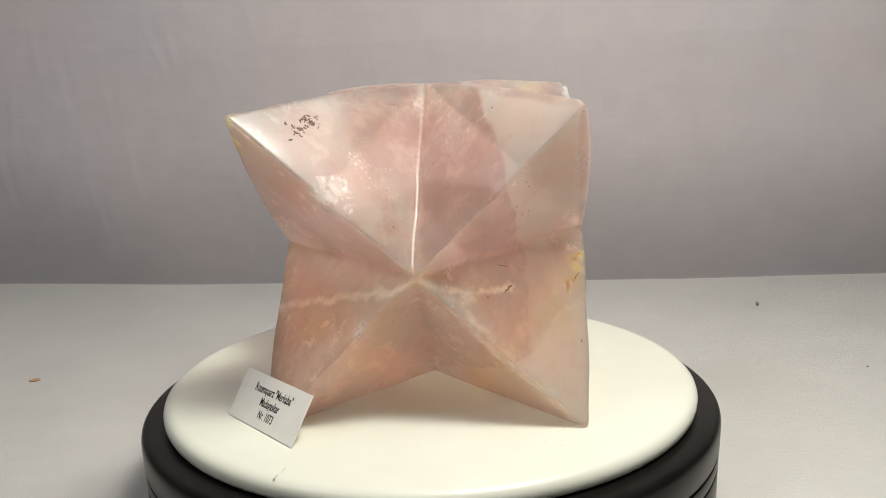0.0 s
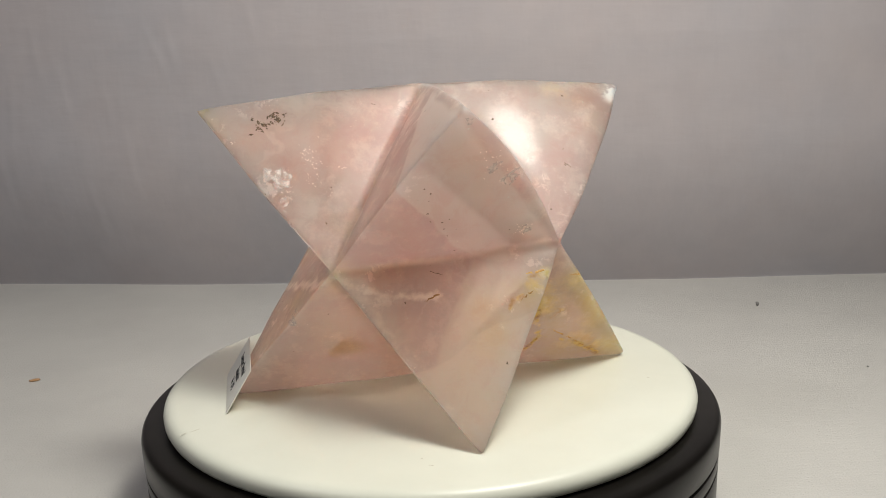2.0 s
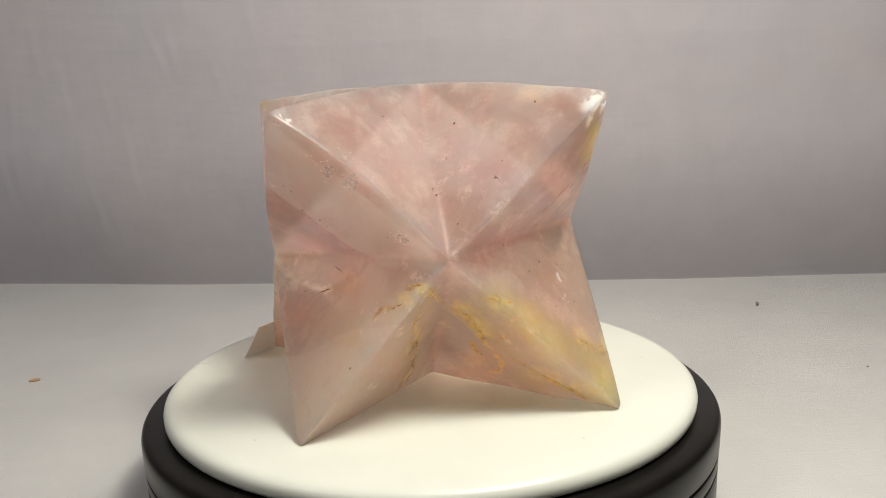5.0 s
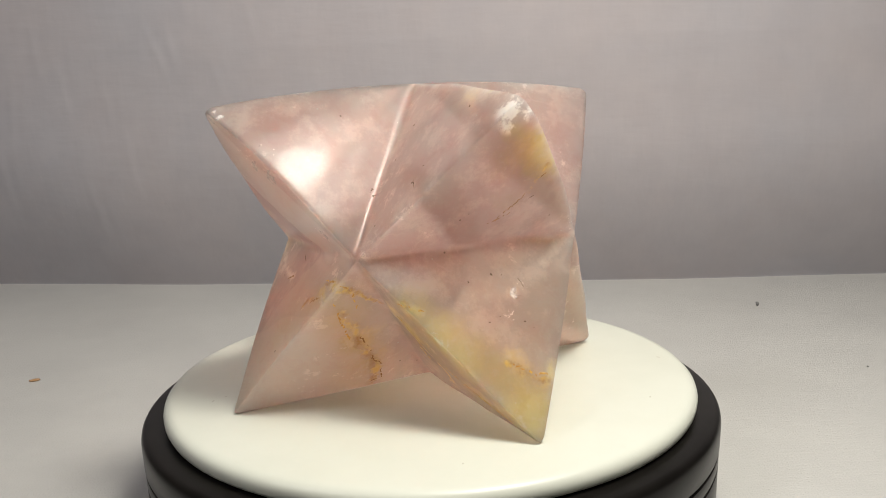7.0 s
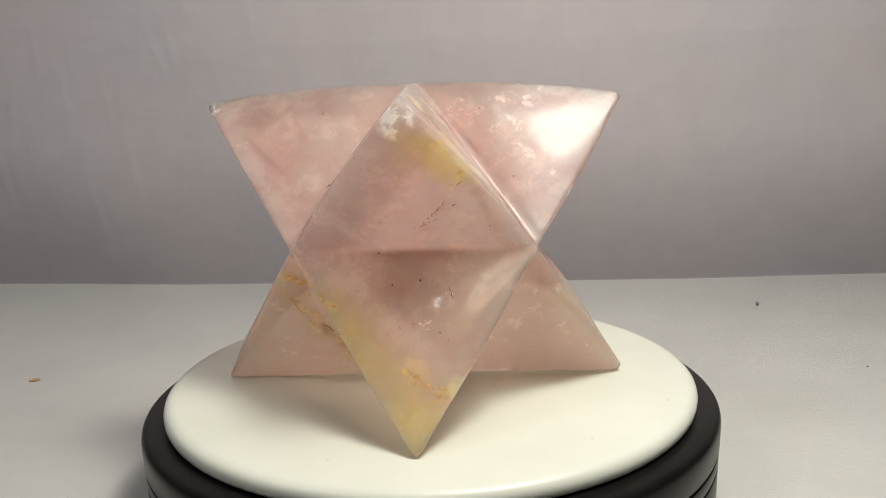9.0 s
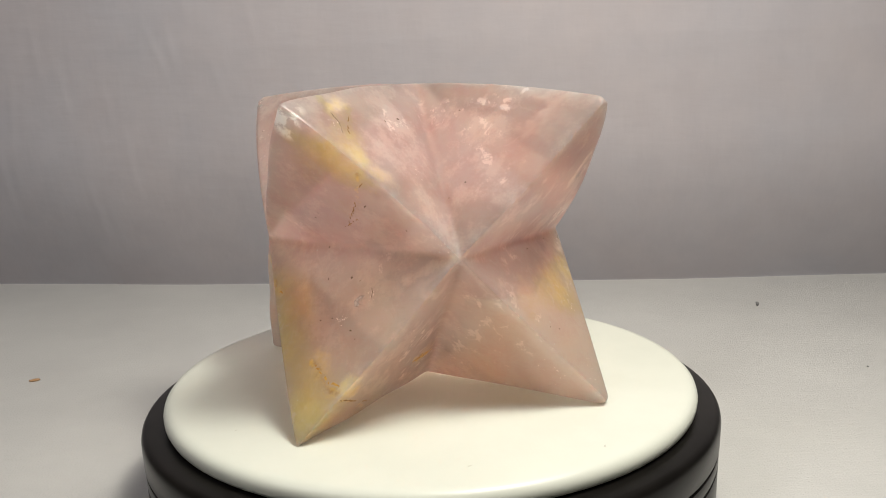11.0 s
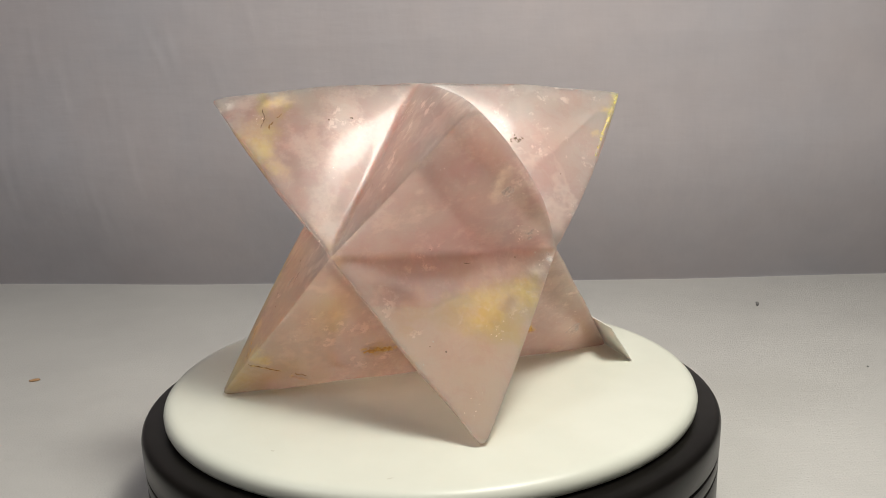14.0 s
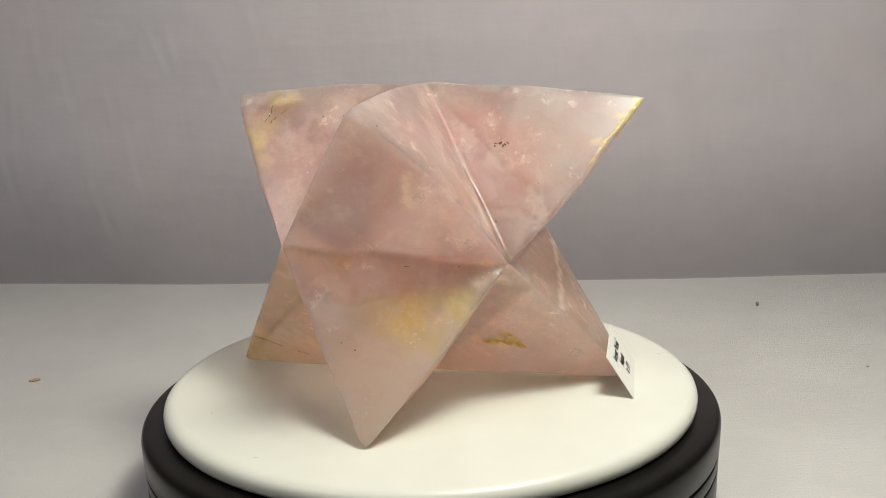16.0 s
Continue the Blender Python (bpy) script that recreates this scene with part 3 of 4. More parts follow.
def build_turntable():
    stand = tagged(new("turntable"), "black plastic turntable with a round white rotating plate", "turntable")
    stand.location = (0, 0, TABLE_Z)
    h = -TABLE_Z
    body = [(0, 0.0), (0.116, 0.0), (0.1222, 0.001), (0.1236, 0.003), (0.1239, h - 0.0305), (0.1238, h - 0.0303), (0.1218, h - 0.0301), (0.1218, h - 0.0290), (0.1239, h - 0.0288), (0.1240, h - 0.0286),
            (0.1241, h - 0.0239), (0.1240, h - 0.0237), (0.1220, h - 0.0235), (0.1220, h - 0.0224), (0.1241, h - 0.0222), (0.1243, h - 0.0219), (0.1246, h - 0.0142), (0.1246, h - 0.0122), (0.1243, h - 0.0108),
            (0.1237, h - 0.0098), (0.1228, h - 0.0092), (0.1215, h - 0.0088), (0.1160, h - 0.0083), (0, h - 0.0083)]
    part("base", lathe(body), BLACK, stand, "ribbed black plastic base", True)
    profile = [(0, h - 0.0080), (0.1130, h - 0.0080), (0.1143, h - 0.0073), (0.1150, h - 0.0058), (0.1151, h - 0.0038), (0.1146, h - 0.0022), (0.1134, h - 0.0009), (0.1115, h - 0.0002), (0.1095, h), (0.06, h), (0, h)]
    plate = part("plate", lathe(profile), PLATE, stand, "white plastic rotating plate", True)
    # scuffs and dust on the plate
    for x, y, length, turn in SCUFFS:
        bm = bmesh.new()
        steps = 6
        rows = []
        for i in range(steps + 1):
            u = i / steps - 0.5
            half = 0.00034 * random.uniform(0.3, 1.0)
            wob = random.uniform(-0.00025, 0.00025)
            rows.append([bm.verts.new((u * length, wob - half, 0)), bm.verts.new((u * length, wob, 0.00006)), bm.verts.new((u * length, wob + half, 0))])
        for a, b in zip(rows, rows[1:]):
            for k in (0, 1):
                bm.faces.new((a[k], a[k + 1], b[k + 1], b[k]))
        bm.transform(pose(x, y, h + 0.00003, 0, 0, turn))
        part("scuff", bm, SCUFF, plate, "faint grey scuff")
    return stand, plate


# ---------------------------------------------------------------- the crystal
TIPS = {"T0": (-0.0696, -0.0577, 0.1199), "T1": (0.0554, -0.0712, 0.1221), "T2": (0.0684, 0.0496, 0.1241), "T3": (-0.0496, 0.0657, 0.1219),
        "B0": (-0.0635, -0.0595, 0.0002), "B1": (0.0578, -0.0681, 0.0002), "B2": (0.0711, 0.0554, 0.0002), "B3": (-0.0510, 0.0672, 0.0002)}
CENTRES = {"F0": (-0.0046, -0.0652, 0.0601), "F1": (0.0663, -0.0116, 0.0664), "F2": (0.0095, 0.0645, 0.0658), "F3": (-0.0603, 0.0055, 0.0610),
           "FT": (0.002, -0.002, 0.1275), "FB": (0.002, 0.0, 0.0004)}
BLUNT = {"T0": 0.0006, "T1": 0.0026, "T2": 0.0016, "T3": 0.0026, "B0": 0.0014, "B1": 0.0018, "B2": 0.0026, "B3": 0.0036}
# how far the edges of the upper tips bow out beyond that
BOWED = {("T3", "F3"): (-0.018, -0.004, 0.003), ("T1", "F0"): (0, -0.006, 0), ("T0", "F3"): (-0.006, 0, 0), ("T2", "F1"): (0.006, 0, 0), ("T1", "F1"): (0.008, 0.002, 0.012), ("T2", "F2"): (0.0, 0.006, 0.008)}
BELLY = {"F0": (0, -0.003, 0), "F1": (0.003, 0, 0), "F2": (0, 0.003, 0), "F3": (-0.003, 0, 0), "FT": (0, 0, 0.007), "FB": (0, 0, 0)}


# veins that crop out on the faces: corner points of each
BROWN_VEINS = [
    [(0.0412, 0.0490, 0.0904), (0.0415, 0.0411, 0.0838), (0.0415, 0.0340, 0.0775)],
    [(0.0575, -0.0325, 0.0470), (0.0595, -0.0294, 0.0492), (0.0616, -0.0275, 0.0498)],
    [(0.0433, -0.0196, 0.0308), (0.0366, -0.0178, 0.0244), (0.0310, -0.0183, 0.0173), (0.0254, -0.0156, 0.0131)],
    [(0.0222, -0.0218, 0.0032), (0.0201, -0.0177, 0.0046), (0.0239, -0.0166, 0.0104)],
    [(0.0422, 0.0321, 0.0764), (0.0407, 0.0369, 0.0790), (0.0393, 0.0417, 0.0815)],
    [(0.0416, 0.0520, 0.0936), (0.0409, 0.0549, 0.0953)],
    [(0.0278, -0.0521, 0.0481), (0.0297, -0.0498, 0.0494), (0.0325, -0.0470, 0.0505)],
    [(0.0553, 0.0581, 0.0167), (0.0481, 0.0478, 0.0123), (0.0393, 0.0358, 0.0069)],
    [(0.0457, 0.0478, 0.1093), (0.0452, 0.0440, 0.1127), (0.0433, 0.0401, 0.1153)]]
AMBER_VEINS = [
    [(0.0646, -0.0196, 0.0565), (0.0596, -0.0165, 0.0534), (0.0529, -0.0169, 0.0450)],
    [(0.0612, -0.0232, 0.0487), (0.0529, -0.0236, 0.0384), (0.0460, -0.0230, 0.0300)],
    [(0.0576, -0.0258, 0.0557), (0.0620, -0.0221, 0.0565), (0.0640, -0.0190, 0.0560)],
    [(0.0514, -0.0001, 0.0418), (0.0497, 0.0047, 0.0355), (0.0446, 0.0096, 0.0261)],
    [(0.0346, 0.0168, 0.0101), (0.0392, 0.0173, 0.0134), (0.0446, 0.0171, 0.0182)],
    [(0.0507, 0.0187, 0.0216), (0.0561, 0.0300, 0.0142), (0.0588, 0.0383, 0.0078), (0.0624, 0.0447, 0.0042)],
    [(0.0650, 0.0029, 0.0501), (0.0677, 0.0055, 0.0493), (0.0651, 0.0120, 0.0466)],
    [(0.0594, 0.0424, 0.0260), (0.0588, 0.0461, 0.0234), (0.0568, 0.0518, 0.0206), (0.0533, 0.0567, 0.0204)]]
AMBER_PATCHES = [
    [(-0.0281, -0.0074, 0.0201), (-0.0342, -0.0117, 0.0212), (-0.0404, -0.0193, 0.0193)],
    [(0.0184, 0.0284, 0.0174), (0.0140, 0.0250, 0.0176), (0.0087, 0.0207, 0.0175)],
    [(0.0402, 0.0057, 0.0265), (0.0372, 0.0098, 0.0196)]]
DARK_DASHES = [
    [(-0.0360, -0.0584, 0.0865), (-0.0344, -0.0581, 0.0846)], [(0.0266, -0.0452, 0.0582), (0.0310, -0.0433, 0.0568)],
    [(0.0588, 0.0101, 0.0935), (0.0620, 0.0105, 0.0912)], [(0.0366, 0.0434, 0.0524), (0.0372, 0.0448, 0.0508), (0.0378, 0.0456, 0.0488)],
    [(-0.0309, 0.0336, 0.0587), (-0.0331, 0.0318, 0.0585)], [(0.0502, 0.0427, 0.1177), (0.0481, 0.0449, 0.1140), (0.0478, 0.0481, 0.1105)],
    [(0.0388, 0.0474, 0.0861), (0.0384, 0.0490, 0.0870)], [(0.0588, 0.0092, 0.0926), (0.0600, 0.0098, 0.0922)]]
DARK_SPECKS = [(0.0419, 0.0336, 0.0549), (0.0490, 0.0259, 0.0533), (0.0036, -0.0332, 0.0997), (0.0044, -0.0371, 0.0968), (0.0361, -0.0606, 0.0926), (0.0372, -0.0498, 0.0817),
               (0.0377, -0.0452, 0.0771), (-0.0474, -0.0383, 0.0363), (-0.0232, -0.0633, 0.0769), (-0.0328, -0.0548, 0.0237), (0.0305, 0.0044, 0.1108), (0.0572, 0.0136, 0.0982),
               (0.0396, 0.0373, 0.0543), (0.0463, 0.0466, 0.0379), (0.0582, -0.0475, 0.0267), (0.0508, 0.0297, 0.1189), (0.0306, 0.0048, 0.1111), (0.0383, -0.0017, 0.0986),
               (0.0217, -0.0563, 0.0481), (0.0570, -0.0503, 0.1049), (0.0544, 0.0342, 0.0393), (0.0273, 0.0310, 0.1127), (0.0199, 0.0252, 0.1131), (-0.0499, 0.0571, 0.1134),
               (-0.0493, 0.0021, 0.0744), (-0.0552, -0.0151, 0.0874), (-0.0272, 0.0598, 0.0325), (-0.0124, -0.0193, 0.1190), (0.0317, -0.0620, 0.0900), (0.0318, -0.0540, 0.0810),
               (0.0328, -0.0571, 0.0839), (0.0352, -0.0513, 0.0798), (0.0345, -0.0460, 0.0740), (0.0340, -0.0396, 0.0664), (0.0357, -0.0640, 0.0936), (0.0350, -0.0600, 0.0890), (0.0347, -0.0490, 0.0770),
               (-0.0147, -0.0478, 0.0885), (-0.0122, -0.0560, 0.0764), (-0.0353, -0.0623, 0.0876), (-0.0114, -0.0190, 0.1189), (0.0461, 0.0502, 0.0358), (0.0512, 0.0381, 0.0410)]
SPECK_CLUSTERS = [(-0.0425, -0.0438, 0.1147, 0.0034, 46), (-0.0464, -0.0484, 0.1122, 0.0030, 34), (-0.0361, -0.0118, 0.1019, 0.0024, 16), (0.0464, -0.0106, 0.0867, 0.0030, 5)]
# pale flakes on the faces: glints of inner fractures put into their colour
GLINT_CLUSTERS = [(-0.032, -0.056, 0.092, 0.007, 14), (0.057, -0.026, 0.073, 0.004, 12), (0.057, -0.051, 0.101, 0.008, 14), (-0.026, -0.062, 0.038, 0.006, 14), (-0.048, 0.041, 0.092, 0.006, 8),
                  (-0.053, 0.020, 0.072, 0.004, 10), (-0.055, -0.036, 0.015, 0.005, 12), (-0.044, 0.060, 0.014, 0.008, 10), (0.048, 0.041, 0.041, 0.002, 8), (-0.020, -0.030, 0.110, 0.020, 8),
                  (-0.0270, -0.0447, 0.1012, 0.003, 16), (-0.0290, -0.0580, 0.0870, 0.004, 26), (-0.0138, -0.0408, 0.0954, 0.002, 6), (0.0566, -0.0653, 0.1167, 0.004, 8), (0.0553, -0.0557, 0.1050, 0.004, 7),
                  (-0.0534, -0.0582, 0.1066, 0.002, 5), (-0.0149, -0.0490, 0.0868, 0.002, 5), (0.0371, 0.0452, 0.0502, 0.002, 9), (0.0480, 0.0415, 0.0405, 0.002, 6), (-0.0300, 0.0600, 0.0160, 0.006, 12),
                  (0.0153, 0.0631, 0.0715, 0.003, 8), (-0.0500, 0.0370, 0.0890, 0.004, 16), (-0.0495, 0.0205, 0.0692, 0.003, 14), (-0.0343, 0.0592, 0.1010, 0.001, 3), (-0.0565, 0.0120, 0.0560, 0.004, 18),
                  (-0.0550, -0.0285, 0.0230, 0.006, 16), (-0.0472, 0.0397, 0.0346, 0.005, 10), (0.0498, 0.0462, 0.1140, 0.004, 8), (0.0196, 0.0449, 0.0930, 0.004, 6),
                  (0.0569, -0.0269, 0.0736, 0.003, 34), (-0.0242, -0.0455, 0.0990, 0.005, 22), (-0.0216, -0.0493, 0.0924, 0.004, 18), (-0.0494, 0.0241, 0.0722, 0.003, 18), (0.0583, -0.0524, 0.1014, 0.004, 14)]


def face_patch(bvh, point, size, stretch, turn, lift=0.00006):
    """An irregular flake that lies on the stone's face at a point: its corners, centre first."""
    spot, normal, _, _ = bvh.find_nearest(Vector(point))
    side = normal.orthogonal().normalized()
    side.rotate(Matrix.Rotation(turn, 3, normal))
    other = normal.cross(side)
    ring = []
    count = 7
    for i in range(count):
        a = 2 * math.pi * i / count
        r = size * random.uniform(0.3, 1.2)
        q, n, _, _ = bvh.find_nearest(spot + side * (math.cos(a) * r * stretch) + other * (math.sin(a) * r))
        ring.append(q + n * lift * 0.3)
    return [spot + normal * lift] + ring


def flakes_mesh(patches):
    bm = bmesh.new()
    for pts in patches:
        vs = [bm.verts.new(p) for p in pts]
        for i in range(1, len(vs)):
            bm.faces.new((vs[0], vs[i], vs[i + 1 if i + 1 < len(vs) else 1]))
    return bm


def vein_mesh(bvh, points, width, wander=0.0006, gaps=0.0):
    """A ragged low ridge along the face, of varying width."""
    path = []
    for a, b in zip(points, points[1:]):
        a, b = Vector(a), Vector(b)
        steps = max(3, int((b - a).length / 0.0009))
        path += [a.lerp(b, i / steps) for i in range(steps)]
    path.append(Vector(points[-1]))
    bm = bmesh.new()
    rows = []
    for i, p in enumerate(path):
        p = p + Vector([random.uniform(-wander, wander) for _ in range(3)])
        spot, normal, _, _ = bvh.find_nearest(p)
        along = (path[min(i + 1, len(path) - 1)] - path[max(i - 1, 0)]).normalized()
        across = normal.cross(along).normalized()
        half = width * random.uniform(0.25, 1.0) * (0.3 if i in (0, len(path) - 1) else 1.0)
        row = []
        for k, lift in ((-1, 0.00002), (0, 0.00010), (1, 0.00002)):
            q, n, _, _ = bvh.find_nearest(spot + across * (k * half))
            row.append(bm.verts.new(q + n * lift))
        rows.append(row)
    for a, b in zip(rows, rows[1:]):
        if random.random() < gaps:
            continue
        for k in (0, 1):
            bm.faces.new((a[k], a[k + 1], b[k + 1], b[k]))
    bmesh.ops.delete(bm, geom=[v for v in bm.verts if not v.link_faces], context="VERTS")
    return bm


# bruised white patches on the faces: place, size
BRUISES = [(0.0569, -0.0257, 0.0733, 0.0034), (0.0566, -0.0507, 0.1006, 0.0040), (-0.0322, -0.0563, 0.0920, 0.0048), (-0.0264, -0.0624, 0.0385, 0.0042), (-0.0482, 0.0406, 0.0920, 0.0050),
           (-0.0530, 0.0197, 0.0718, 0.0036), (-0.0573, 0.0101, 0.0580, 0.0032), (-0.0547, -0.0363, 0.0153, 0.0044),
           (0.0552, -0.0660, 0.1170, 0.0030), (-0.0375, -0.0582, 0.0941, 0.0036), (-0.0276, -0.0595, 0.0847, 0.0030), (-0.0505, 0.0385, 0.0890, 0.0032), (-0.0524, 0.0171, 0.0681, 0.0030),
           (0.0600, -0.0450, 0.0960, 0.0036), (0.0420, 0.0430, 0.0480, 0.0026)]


# milky fracture sheets inside the stone: centre, radius, facing
SHEETS = [(0.034, -0.045, 0.092, 0.020, 1.0, -0.1, 0.1), (0.045, -0.036, 0.030, 0.016, -0.6, 0.2, 0.8), (-0.040, -0.036, 0.090, 0.014, 0.5, 0.6, 0.3), (-0.036, 0.040, 0.088, 0.014, 0.3, -0.6, 0.6),
         (0.044, 0.034, 0.096, 0.012, 0.5, 0.4, 0.7), (-0.034, 0.040, 0.040, 0.018, 0.1, 0.3, 1.0), (0.046, 0.032, 0.032, 0.016, 0.7, -0.3, 0.6), (-0.040, -0.030, 0.022, 0.014, 0.8, 0.4, 0.2),
         (0.004, -0.012, 0.070, 0.026, 0.3, 0.9, 0.2), (0.010, 0.010, 0.050, 0.024, 0.8, -0.5, 0.5), (-0.014, 0.006, 0.080, 0.022, -0.5, 0.6, 0.6), (0.020, -0.030, 0.048, 0.015, 0.2, 0.5, 0.9)]


def veil_mesh(cx, cy, cz, radius, facing):
    """A wavy torn sheet, a fraction of a millimetre thick at most."""
    bm = bmesh.new()
    turn = Vector(facing).to_track_quat("Z", "Y").to_matrix()
    n = 18
    grid = {}
    for i in range(n + 1):
        for j in range(n + 1):
            u, v = 2 * i / n - 1, 2 * j / n - 1
            p = Vector((u, v, 0)) * radius
            p.z = 0.18 * radius * noise.noise(Vector((u * 1.3 + cx * 90, v * 1.3 + cy * 90, cz * 70)))
            grid[i, j] = (p, u * u + v * v + 0.75 * noise.noise(Vector((u * 2.6 + cx * 200, v * 2.6, cz * 300))))
    verts = {}
    for i in range(n):
        for j in range(n):
            quad = ((i, j), (i + 1, j), (i + 1, j + 1), (i, j + 1))
            if max(grid[q][1] for q in quad) > 0.8 or noise.noise(Vector((i * 0.7, j * 0.7, cx * 400))) > 0.25:
                continue
            for q in quad:
                if q not in verts:
                    verts[q] = bm.verts.new(turn @ grid[q][0] + Vector((cx, cy, cz)))
            bm.faces.new([verts[q] for q in quad])
    return bm


def add_inclusions(stone, bvh):
    for cx, cy, cz, radius, *facing in SHEETS:
        bm = veil_mesh(cx, cy, cz, radius, facing)
        for v in bm.verts:
            spot, normal, _, _ = bvh.find_nearest(v.co)
            if (v.co - spot).dot(normal) > -0.001:
                v.co = spot - normal * 0.001
        part("inner_fracture", bm, VEIL, stone, "milky fracture inside the stone", True)
    for points in BROWN_VEINS:
        part("vein", vein_mesh(bvh, points, 0.00042, 0.0005, 0.35), VEIN, stone, "rusty brown vein")
    for points in AMBER_VEINS:
        part("vein", vein_mesh(bvh, points, 0.0005, 0.0005, 0.4), AMBER, stone, "amber yellow vein")
    for points in AMBER_PATCHES:
        part("stain", vein_mesh(bvh, points, 0.0016, 0.0009), AMBER, stone, "amber stain")
    for points in DARK_DASHES:
        part("inclusion", vein_mesh(bvh, points, 0.00022, 0.0003), DARK, stone, "thin dark inclusion")
    for p in DARK_SPECKS:
        part("inclusion", flakes_mesh([face_patch(bvh, p, random.uniform(0.0002, 0.00045), random.uniform(1, 2.2), random.uniform(0, 6))]), DARK, stone, "dark speck")
    part("inclusion", flakes_mesh([face_patch(bvh, (0.0419, 0.0336, 0.0549), 0.0006, 1.8, 1.0)]), DARK, stone, "black speck")
    middles = np.empty(len(stone.data.polygons) * 3)
    stone.data.polygons.foreach_get("center", middles)
    middles = middles.reshape(-1, 3)

    def skin(x, y, z, radius, ragged, grain, name, mat, words):
        """A thin layer on the stone's own faces round a place, with a ragged outline."""
        bm = bmesh.new()
        made = {}
        for i in np.flatnonzero(np.linalg.norm(middles - (x, y, z), axis=1) < radius * (1 + ragged)):
            face = stone.data.polygons[int(i)]
            far = (face.center - Vector((x, y, z))).length
            if far > radius * (1 + ragged * noise.noise(face.center * grain)):
                continue
            corners = []
            for k in face.vertices:
                if k not in made:
                    v = stone.data.vertices[k]
                    made[k] = bm.verts.new(v.co + v.normal * 0.0001)
                corners.append(made[k])
            bm.faces.new(corners)
        return part(name, bm, mat, stone, words, True)

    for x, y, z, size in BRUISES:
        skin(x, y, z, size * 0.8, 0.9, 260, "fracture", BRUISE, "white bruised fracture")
    part("stain", vein_mesh(bvh, [(-0.0700, -0.0570, 0.1185), (-0.0680, -0.0490, 0.1105), (-0.0672, -0.0400, 0.1030), (-0.0660, -0.0300, 0.0930)], 0.0010, 0.0003), YELLOW, stone, "yellow stained edge")
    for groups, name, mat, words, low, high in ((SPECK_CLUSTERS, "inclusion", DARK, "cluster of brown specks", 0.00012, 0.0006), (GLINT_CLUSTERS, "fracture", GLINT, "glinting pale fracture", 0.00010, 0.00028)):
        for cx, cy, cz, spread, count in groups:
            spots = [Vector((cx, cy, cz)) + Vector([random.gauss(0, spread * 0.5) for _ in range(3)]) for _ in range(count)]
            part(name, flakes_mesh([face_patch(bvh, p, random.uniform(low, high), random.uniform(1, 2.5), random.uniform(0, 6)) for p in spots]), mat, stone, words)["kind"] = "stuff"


CHIPS = [(0.0655, 0.0465, 0.1165, 0.0062, 0.0008, 0.55, 0.65, -0.45), (0.0555, 0.0530, 0.1075, 0.0022, 0.0007, 0.55, 0.65, -0.45), (-0.0530, 0.0197, 0.0718, 0.0030, 0.0006, -0.6, 0.6, -0.5),
         (0.0619, 0.0106, 0.0915, 0.0018, 0.0006, 0.4, -0.3, 0.7), (0.0680, -0.0120, 0.0660, 0.0025, 0.0008, 1, 0, 0), (-0.0600, 0.0055, 0.0620, 0.0030, 0.0008, -1, 0, 0)]


FACE_SWELL = 0.0015


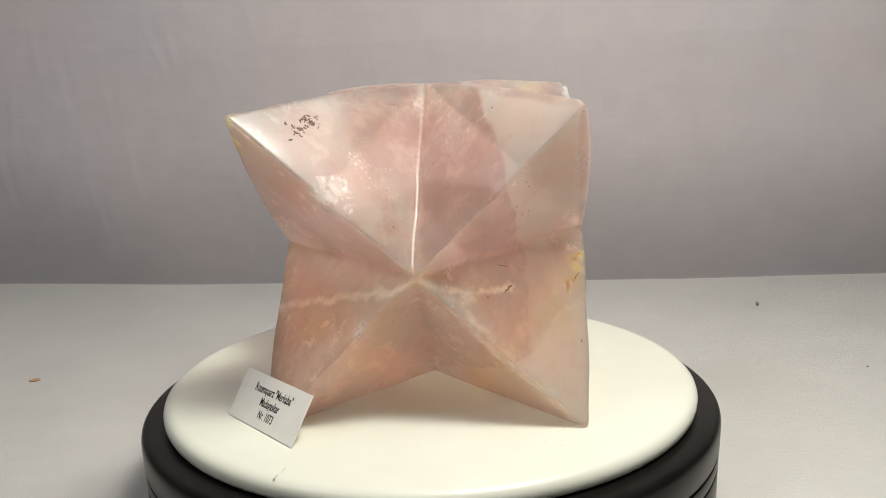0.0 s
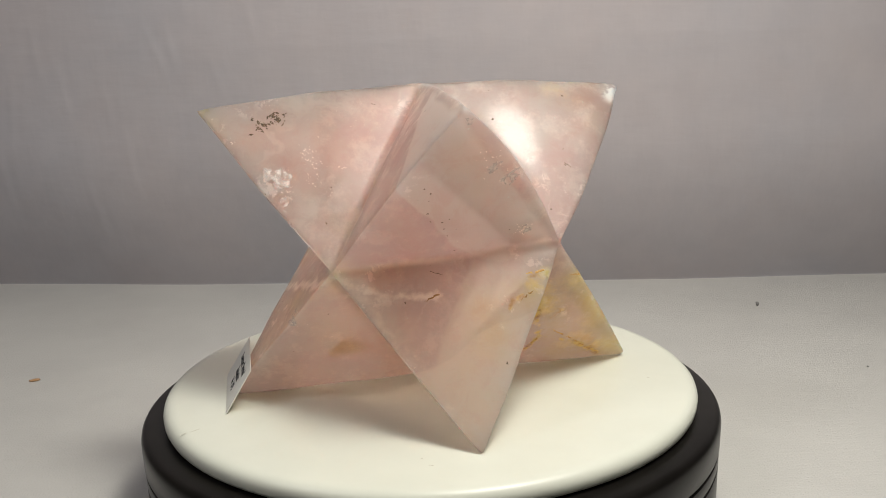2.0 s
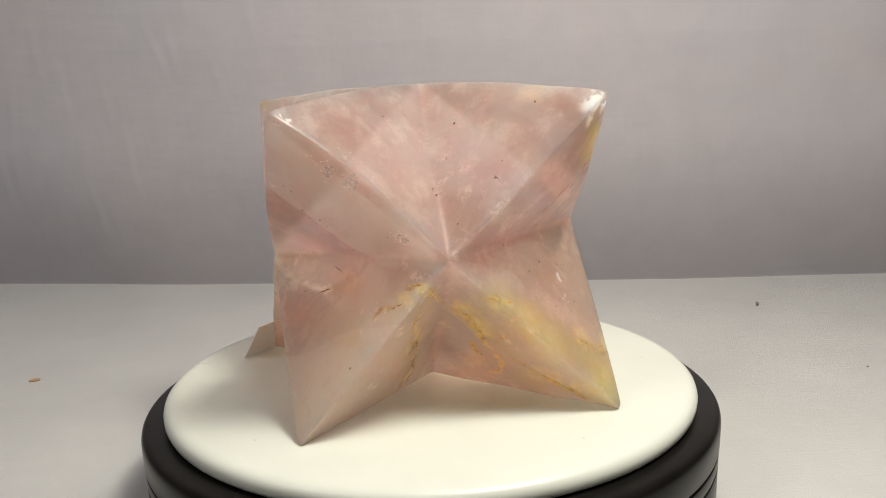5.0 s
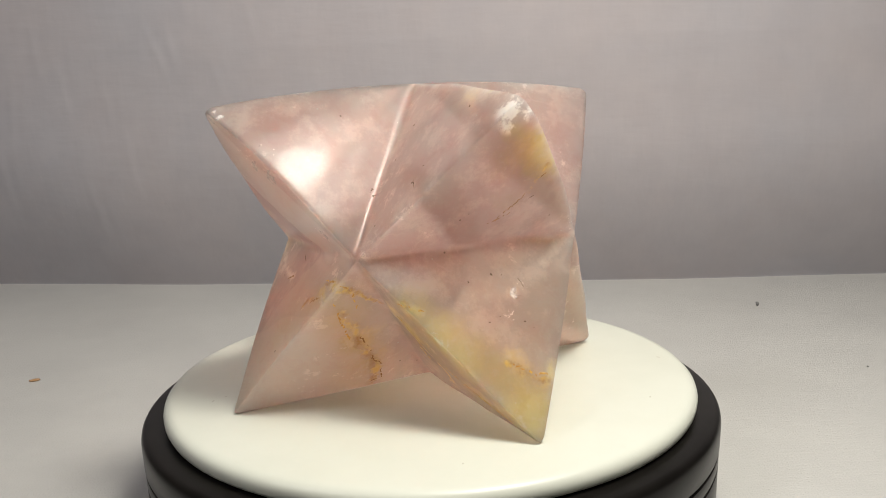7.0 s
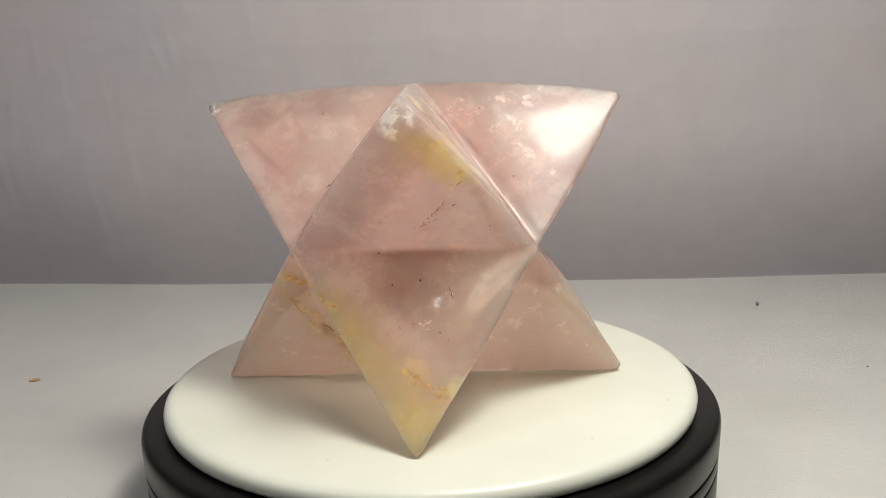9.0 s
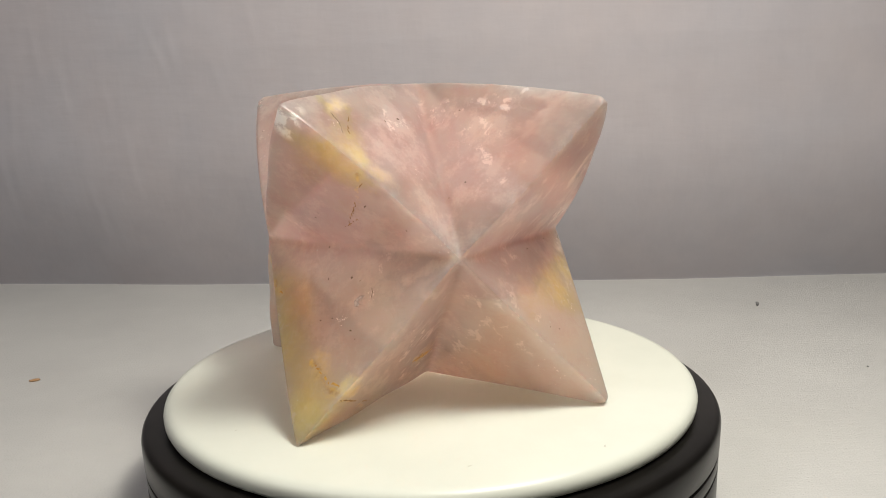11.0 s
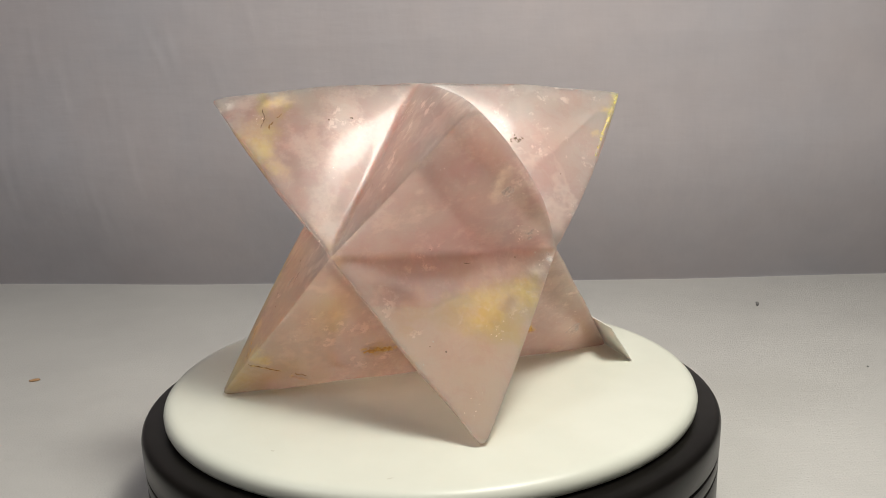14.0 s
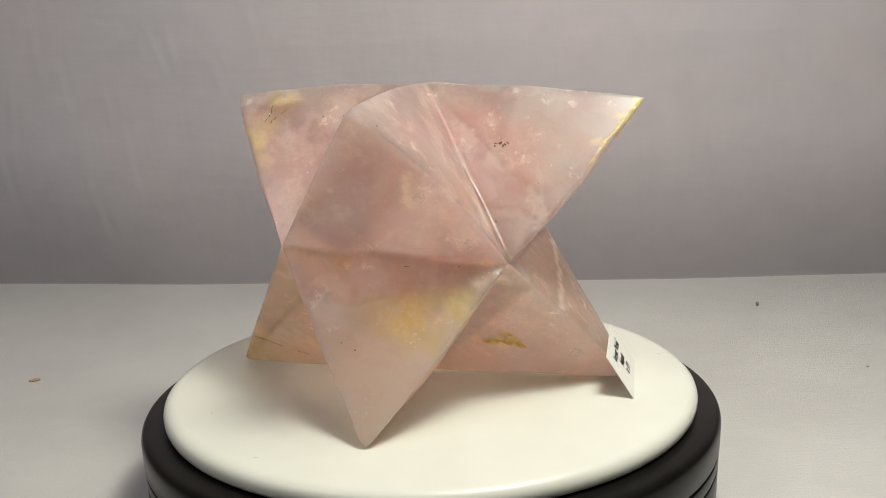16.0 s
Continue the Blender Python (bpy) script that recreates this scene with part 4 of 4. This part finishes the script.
def build_crystal():
    """A star of two crossed tetrahedra, with bowed edges worn round."""
    n = 84
    verts, index, faces, depth_in_valley = [], {}, [], []
    for k in range(4):
        for level, cap in (("T", "FT"), ("B", "FB")):
            tip = Vector(TIPS[level + str(k)])
            tip += 0.0016 * Vector((tip.x, tip.y, 0)).normalized()
            ring = ["F" + str((k + 3) % 4), "F" + str(k), cap]
            for a, b in ((0, 1), (1, 2), (2, 0)):
                fa, fb = ring[a], ring[b]
                pa, pb, na, nb = Vector(CENTRES[fa]), Vector(CENTRES[fb]), Vector(BELLY[fa]) + Vector(BOWED.get((level + str(k), fa), (0, 0, 0))), Vector(BELLY[fb]) + Vector(BOWED.get((level + str(k), fb), (0, 0, 0)))
                swell = (pa - tip).cross(pb - tip).normalized() * FACE_SWELL * 27
                if swell.dot(tip - Vector(CENTRES[ring[3 - a - b]])) < 0:
                    swell = -swell
                ids = {}
                for i in range(n + 1):
                    for j in range(n + 1 - i):
                        u, s, t = i / n, j / n, (n - i - j) / n
                        p = tip * u + pa * s + pb * t + na * (u * s) + nb * (u * t) + swell * (u * s * t)
                        key = (round(p.x, 6), round(p.y, 6), round(p.z, 6))
                        if key not in index:
                            index[key] = len(verts)
                            verts.append(p)
                            depth_in_valley.append(max(0.0, 1 - u / 0.09) * min(1.0, 6 * s * t / (s + t + 1e-9) ** 2))
                        ids[i, j] = index[key]
                for i in range(n):
                    for j in range(n - i):
                        tri = [(ids[i, j], ids[i + 1, j], ids[i, j + 1])]
                        if i + j < n - 1:
                            tri.append((ids[i + 1, j], ids[i + 1, j + 1], ids[i, j + 1]))
                        faces += tri
    co = np.array(verts)
    tri = np.array(faces)
    # blunted tips
    for name, tip in TIPS.items():
        way = np.array((tip[0], tip[1], tip[2] - 0.062))
        reach = np.linalg.norm(way) + 0.0011
        way = way / np.linalg.norm(way)
        over = (co - np.array((0, 0, 0.062))) @ way - (reach - BLUNT[name])
        co = co - way * (0.8 * np.clip(over, 0, None))[:, None]
    # wear: a few rounds of smoothing rounds the edges off
    pairs = np.concatenate([tri[:, [0, 1]], tri[:, [1, 2]], tri[:, [2, 0]]])
    pairs = np.concatenate([pairs, pairs[:, ::-1]])
    count = np.bincount(pairs[:, 0], minlength=len(co))[:, None]
    for _ in range(2):
        total = np.stack([np.bincount(pairs[:, 0], co[pairs[:, 1], c], len(co)) for c in range(3)], 1)
        co = 0.4 * co + 0.6 * total / count
    # the valleys between the tips are ground hollow
    hollow = np.sqrt(np.array(depth_in_valley))[:, None]
    for _ in range(8):
        total = np.stack([np.bincount(pairs[:, 0], co[pairs[:, 1], c], len(co)) for c in range(3)], 1)
        co += 0.6 * hollow * (total / count - co)
    # slightly uneven polish
    wave = np.stack([np.sin(co[:, 1] * 130 + co[:, 2] * 90), np.sin(co[:, 2] * 110 + co[:, 0] * 120 + 1), np.sin(co[:, 0] * 140 + co[:, 1] * 70 + 2)], 1)
    co += 0.00022 * wave
    co[:, 2] -= co[:, 2].min()
    # a shell-shaped chip and a few bruises broken out of the faces
    for cx, cy, cz, r, depth, nx, ny, nz in CHIPS:
        centre, way = np.array((cx, cy, cz)), np.array((nx, ny, nz)) / math.sqrt(nx * nx + ny * ny + nz * nz)
        d = np.linalg.norm(co - centre, axis=1) / r
        ripple = 0.75 + 0.25 * np.cos(9.0 * d + 3.0 * np.arctan2(co[:, 0] - cx, co[:, 1] - cy))
        co = co - way * (depth * np.clip(1 - d ** 2, 0, None) * ripple * (1 + 0.8 * np.clip((co[:, 2] - cz) / r, -1, 1)))[:, None]
    mesh = bpy.data.meshes.new("crystal_star")
    mesh.from_pydata(co.tolist(), [], tri.tolist())
    bm = bmesh.new()
    bm.from_mesh(mesh)
    bmesh.ops.recalc_face_normals(bm, faces=bm.faces)
    bm.to_mesh(mesh)
    bm.free()
    mesh.materials.append(QUARTZ)
    mesh.polygons.foreach_set("use_smooth", [True] * len(mesh.polygons))
    mesh.set_sharp_from_angle(angle=radians(32))
    ob = tagged(new("crystal_star", mesh), "polished translucent rose quartz star of two crossed pyramids with yellow veins", "crystal")
    add_inclusions(ob, BVHTree.FromPolygons([v.co.copy() for v in mesh.vertices], [tuple(f.vertices) for f in mesh.polygons]))
    return ob


CARD_W, CARD_H = 0.046, 0.0201


def build_card():
    """A slightly bowed paper card with three printed lines."""
    bm = box(0, CARD_W, -0.00018, 0.00018, 0, CARD_H)
    ob = tagged(part("label_card", bm, CARD), "small white printed paper card leaning on the crystal", "card")
    for words, x, z, size in (('Rosenquarz "Merkaba"', 0.0232, 0.0131, 0.0046), ("Madagaskar", 0.0236, 0.0084, 0.0046), ("Nr. 1073", 0.0240, 0.0037, 0.0046)):
        curve = bpy.data.curves.new("printed_line", "FONT")
        curve.body, curve.size, curve.align_x, curve.extrude = words, size, "CENTER", 0.00002
        curve.offset = 0.00009
        text = bpy.data.objects.new("printed_line", curve)
        mesh = bpy.data.meshes.new_from_object(text)
        bpy.data.objects.remove(text)
        mesh.transform(pose(x, -0.00023, z, 90, 0, 0) @ Matrix.Diagonal((0.62, 1, 1, 1)))
        mesh.materials.clear()
        mesh.materials.append(INK)
        line = new("printed_line", mesh)
        line.parent = ob
        line["label"] = "black printed lettering"
    return ob


def crumb(name, x, y, size, mat, words, turn):
    bm = bmesh.new()
    bmesh.ops.create_icosphere(bm, subdivisions=2, radius=1)
    for v in bm.verts:
        v.co *= 0.8 + 0.35 * noise.noise(v.co * 1.7 + Vector((x, y, 0)) * 50)
        v.co = Vector((v.co.x * size[0], v.co.y * size[1], v.co.z * size[2]))
    low = min(v.co.z for v in bm.verts)
    bmesh.ops.translate(bm, verts=bm.verts, vec=(0, 0, -low))
    ob = tagged(part(name, bm, mat, smooth=True), words, "crumb")
    ob.matrix_world = pose(x, y, TABLE_Z, 0, 0, turn)
    return ob


build_backdrop()
build_room()
turntable, plate = build_turntable()
crystal = build_crystal()
card = build_card()
crumb("crumb", -0.2435, 0.1483, (0.0041, 0.0014, 0.0010), CRUMB, "small light brown crumb lying on the white table", 28)
crumb("speck_of_dirt", 0.2438, 0.2562, (0.0014, 0.0030, 0.0018), SPECK, "small dark grey speck of dirt on the white table", -10)
crumb("speck_of_dirt", 0.2591, 0.1185, (0.0008, 0.0009, 0.0006), SPECK, "tiny grey speck of dirt on the white table", 0)
CARD_POSE = pose(-0.0814, -0.0415, 0.0003, 0, 0, -49.6) @ pose(0, 0, 0, -32.6, 0, 0)


def motions():
    rows = [0.5 * i for i in range(33)]
    walk(plate, [(t, pose(0, 0, 0, 0, 0, -TURN * t)) for t in rows])
    walk(crystal, [(t, pose(0, 0, 0, 0, 0, -TURN * t)) for t in rows])
    walk(card, [(t, pose(0, 0, 0, 0, 0, -TURN * t) @ CARD_POSE) for t in rows])


motions()
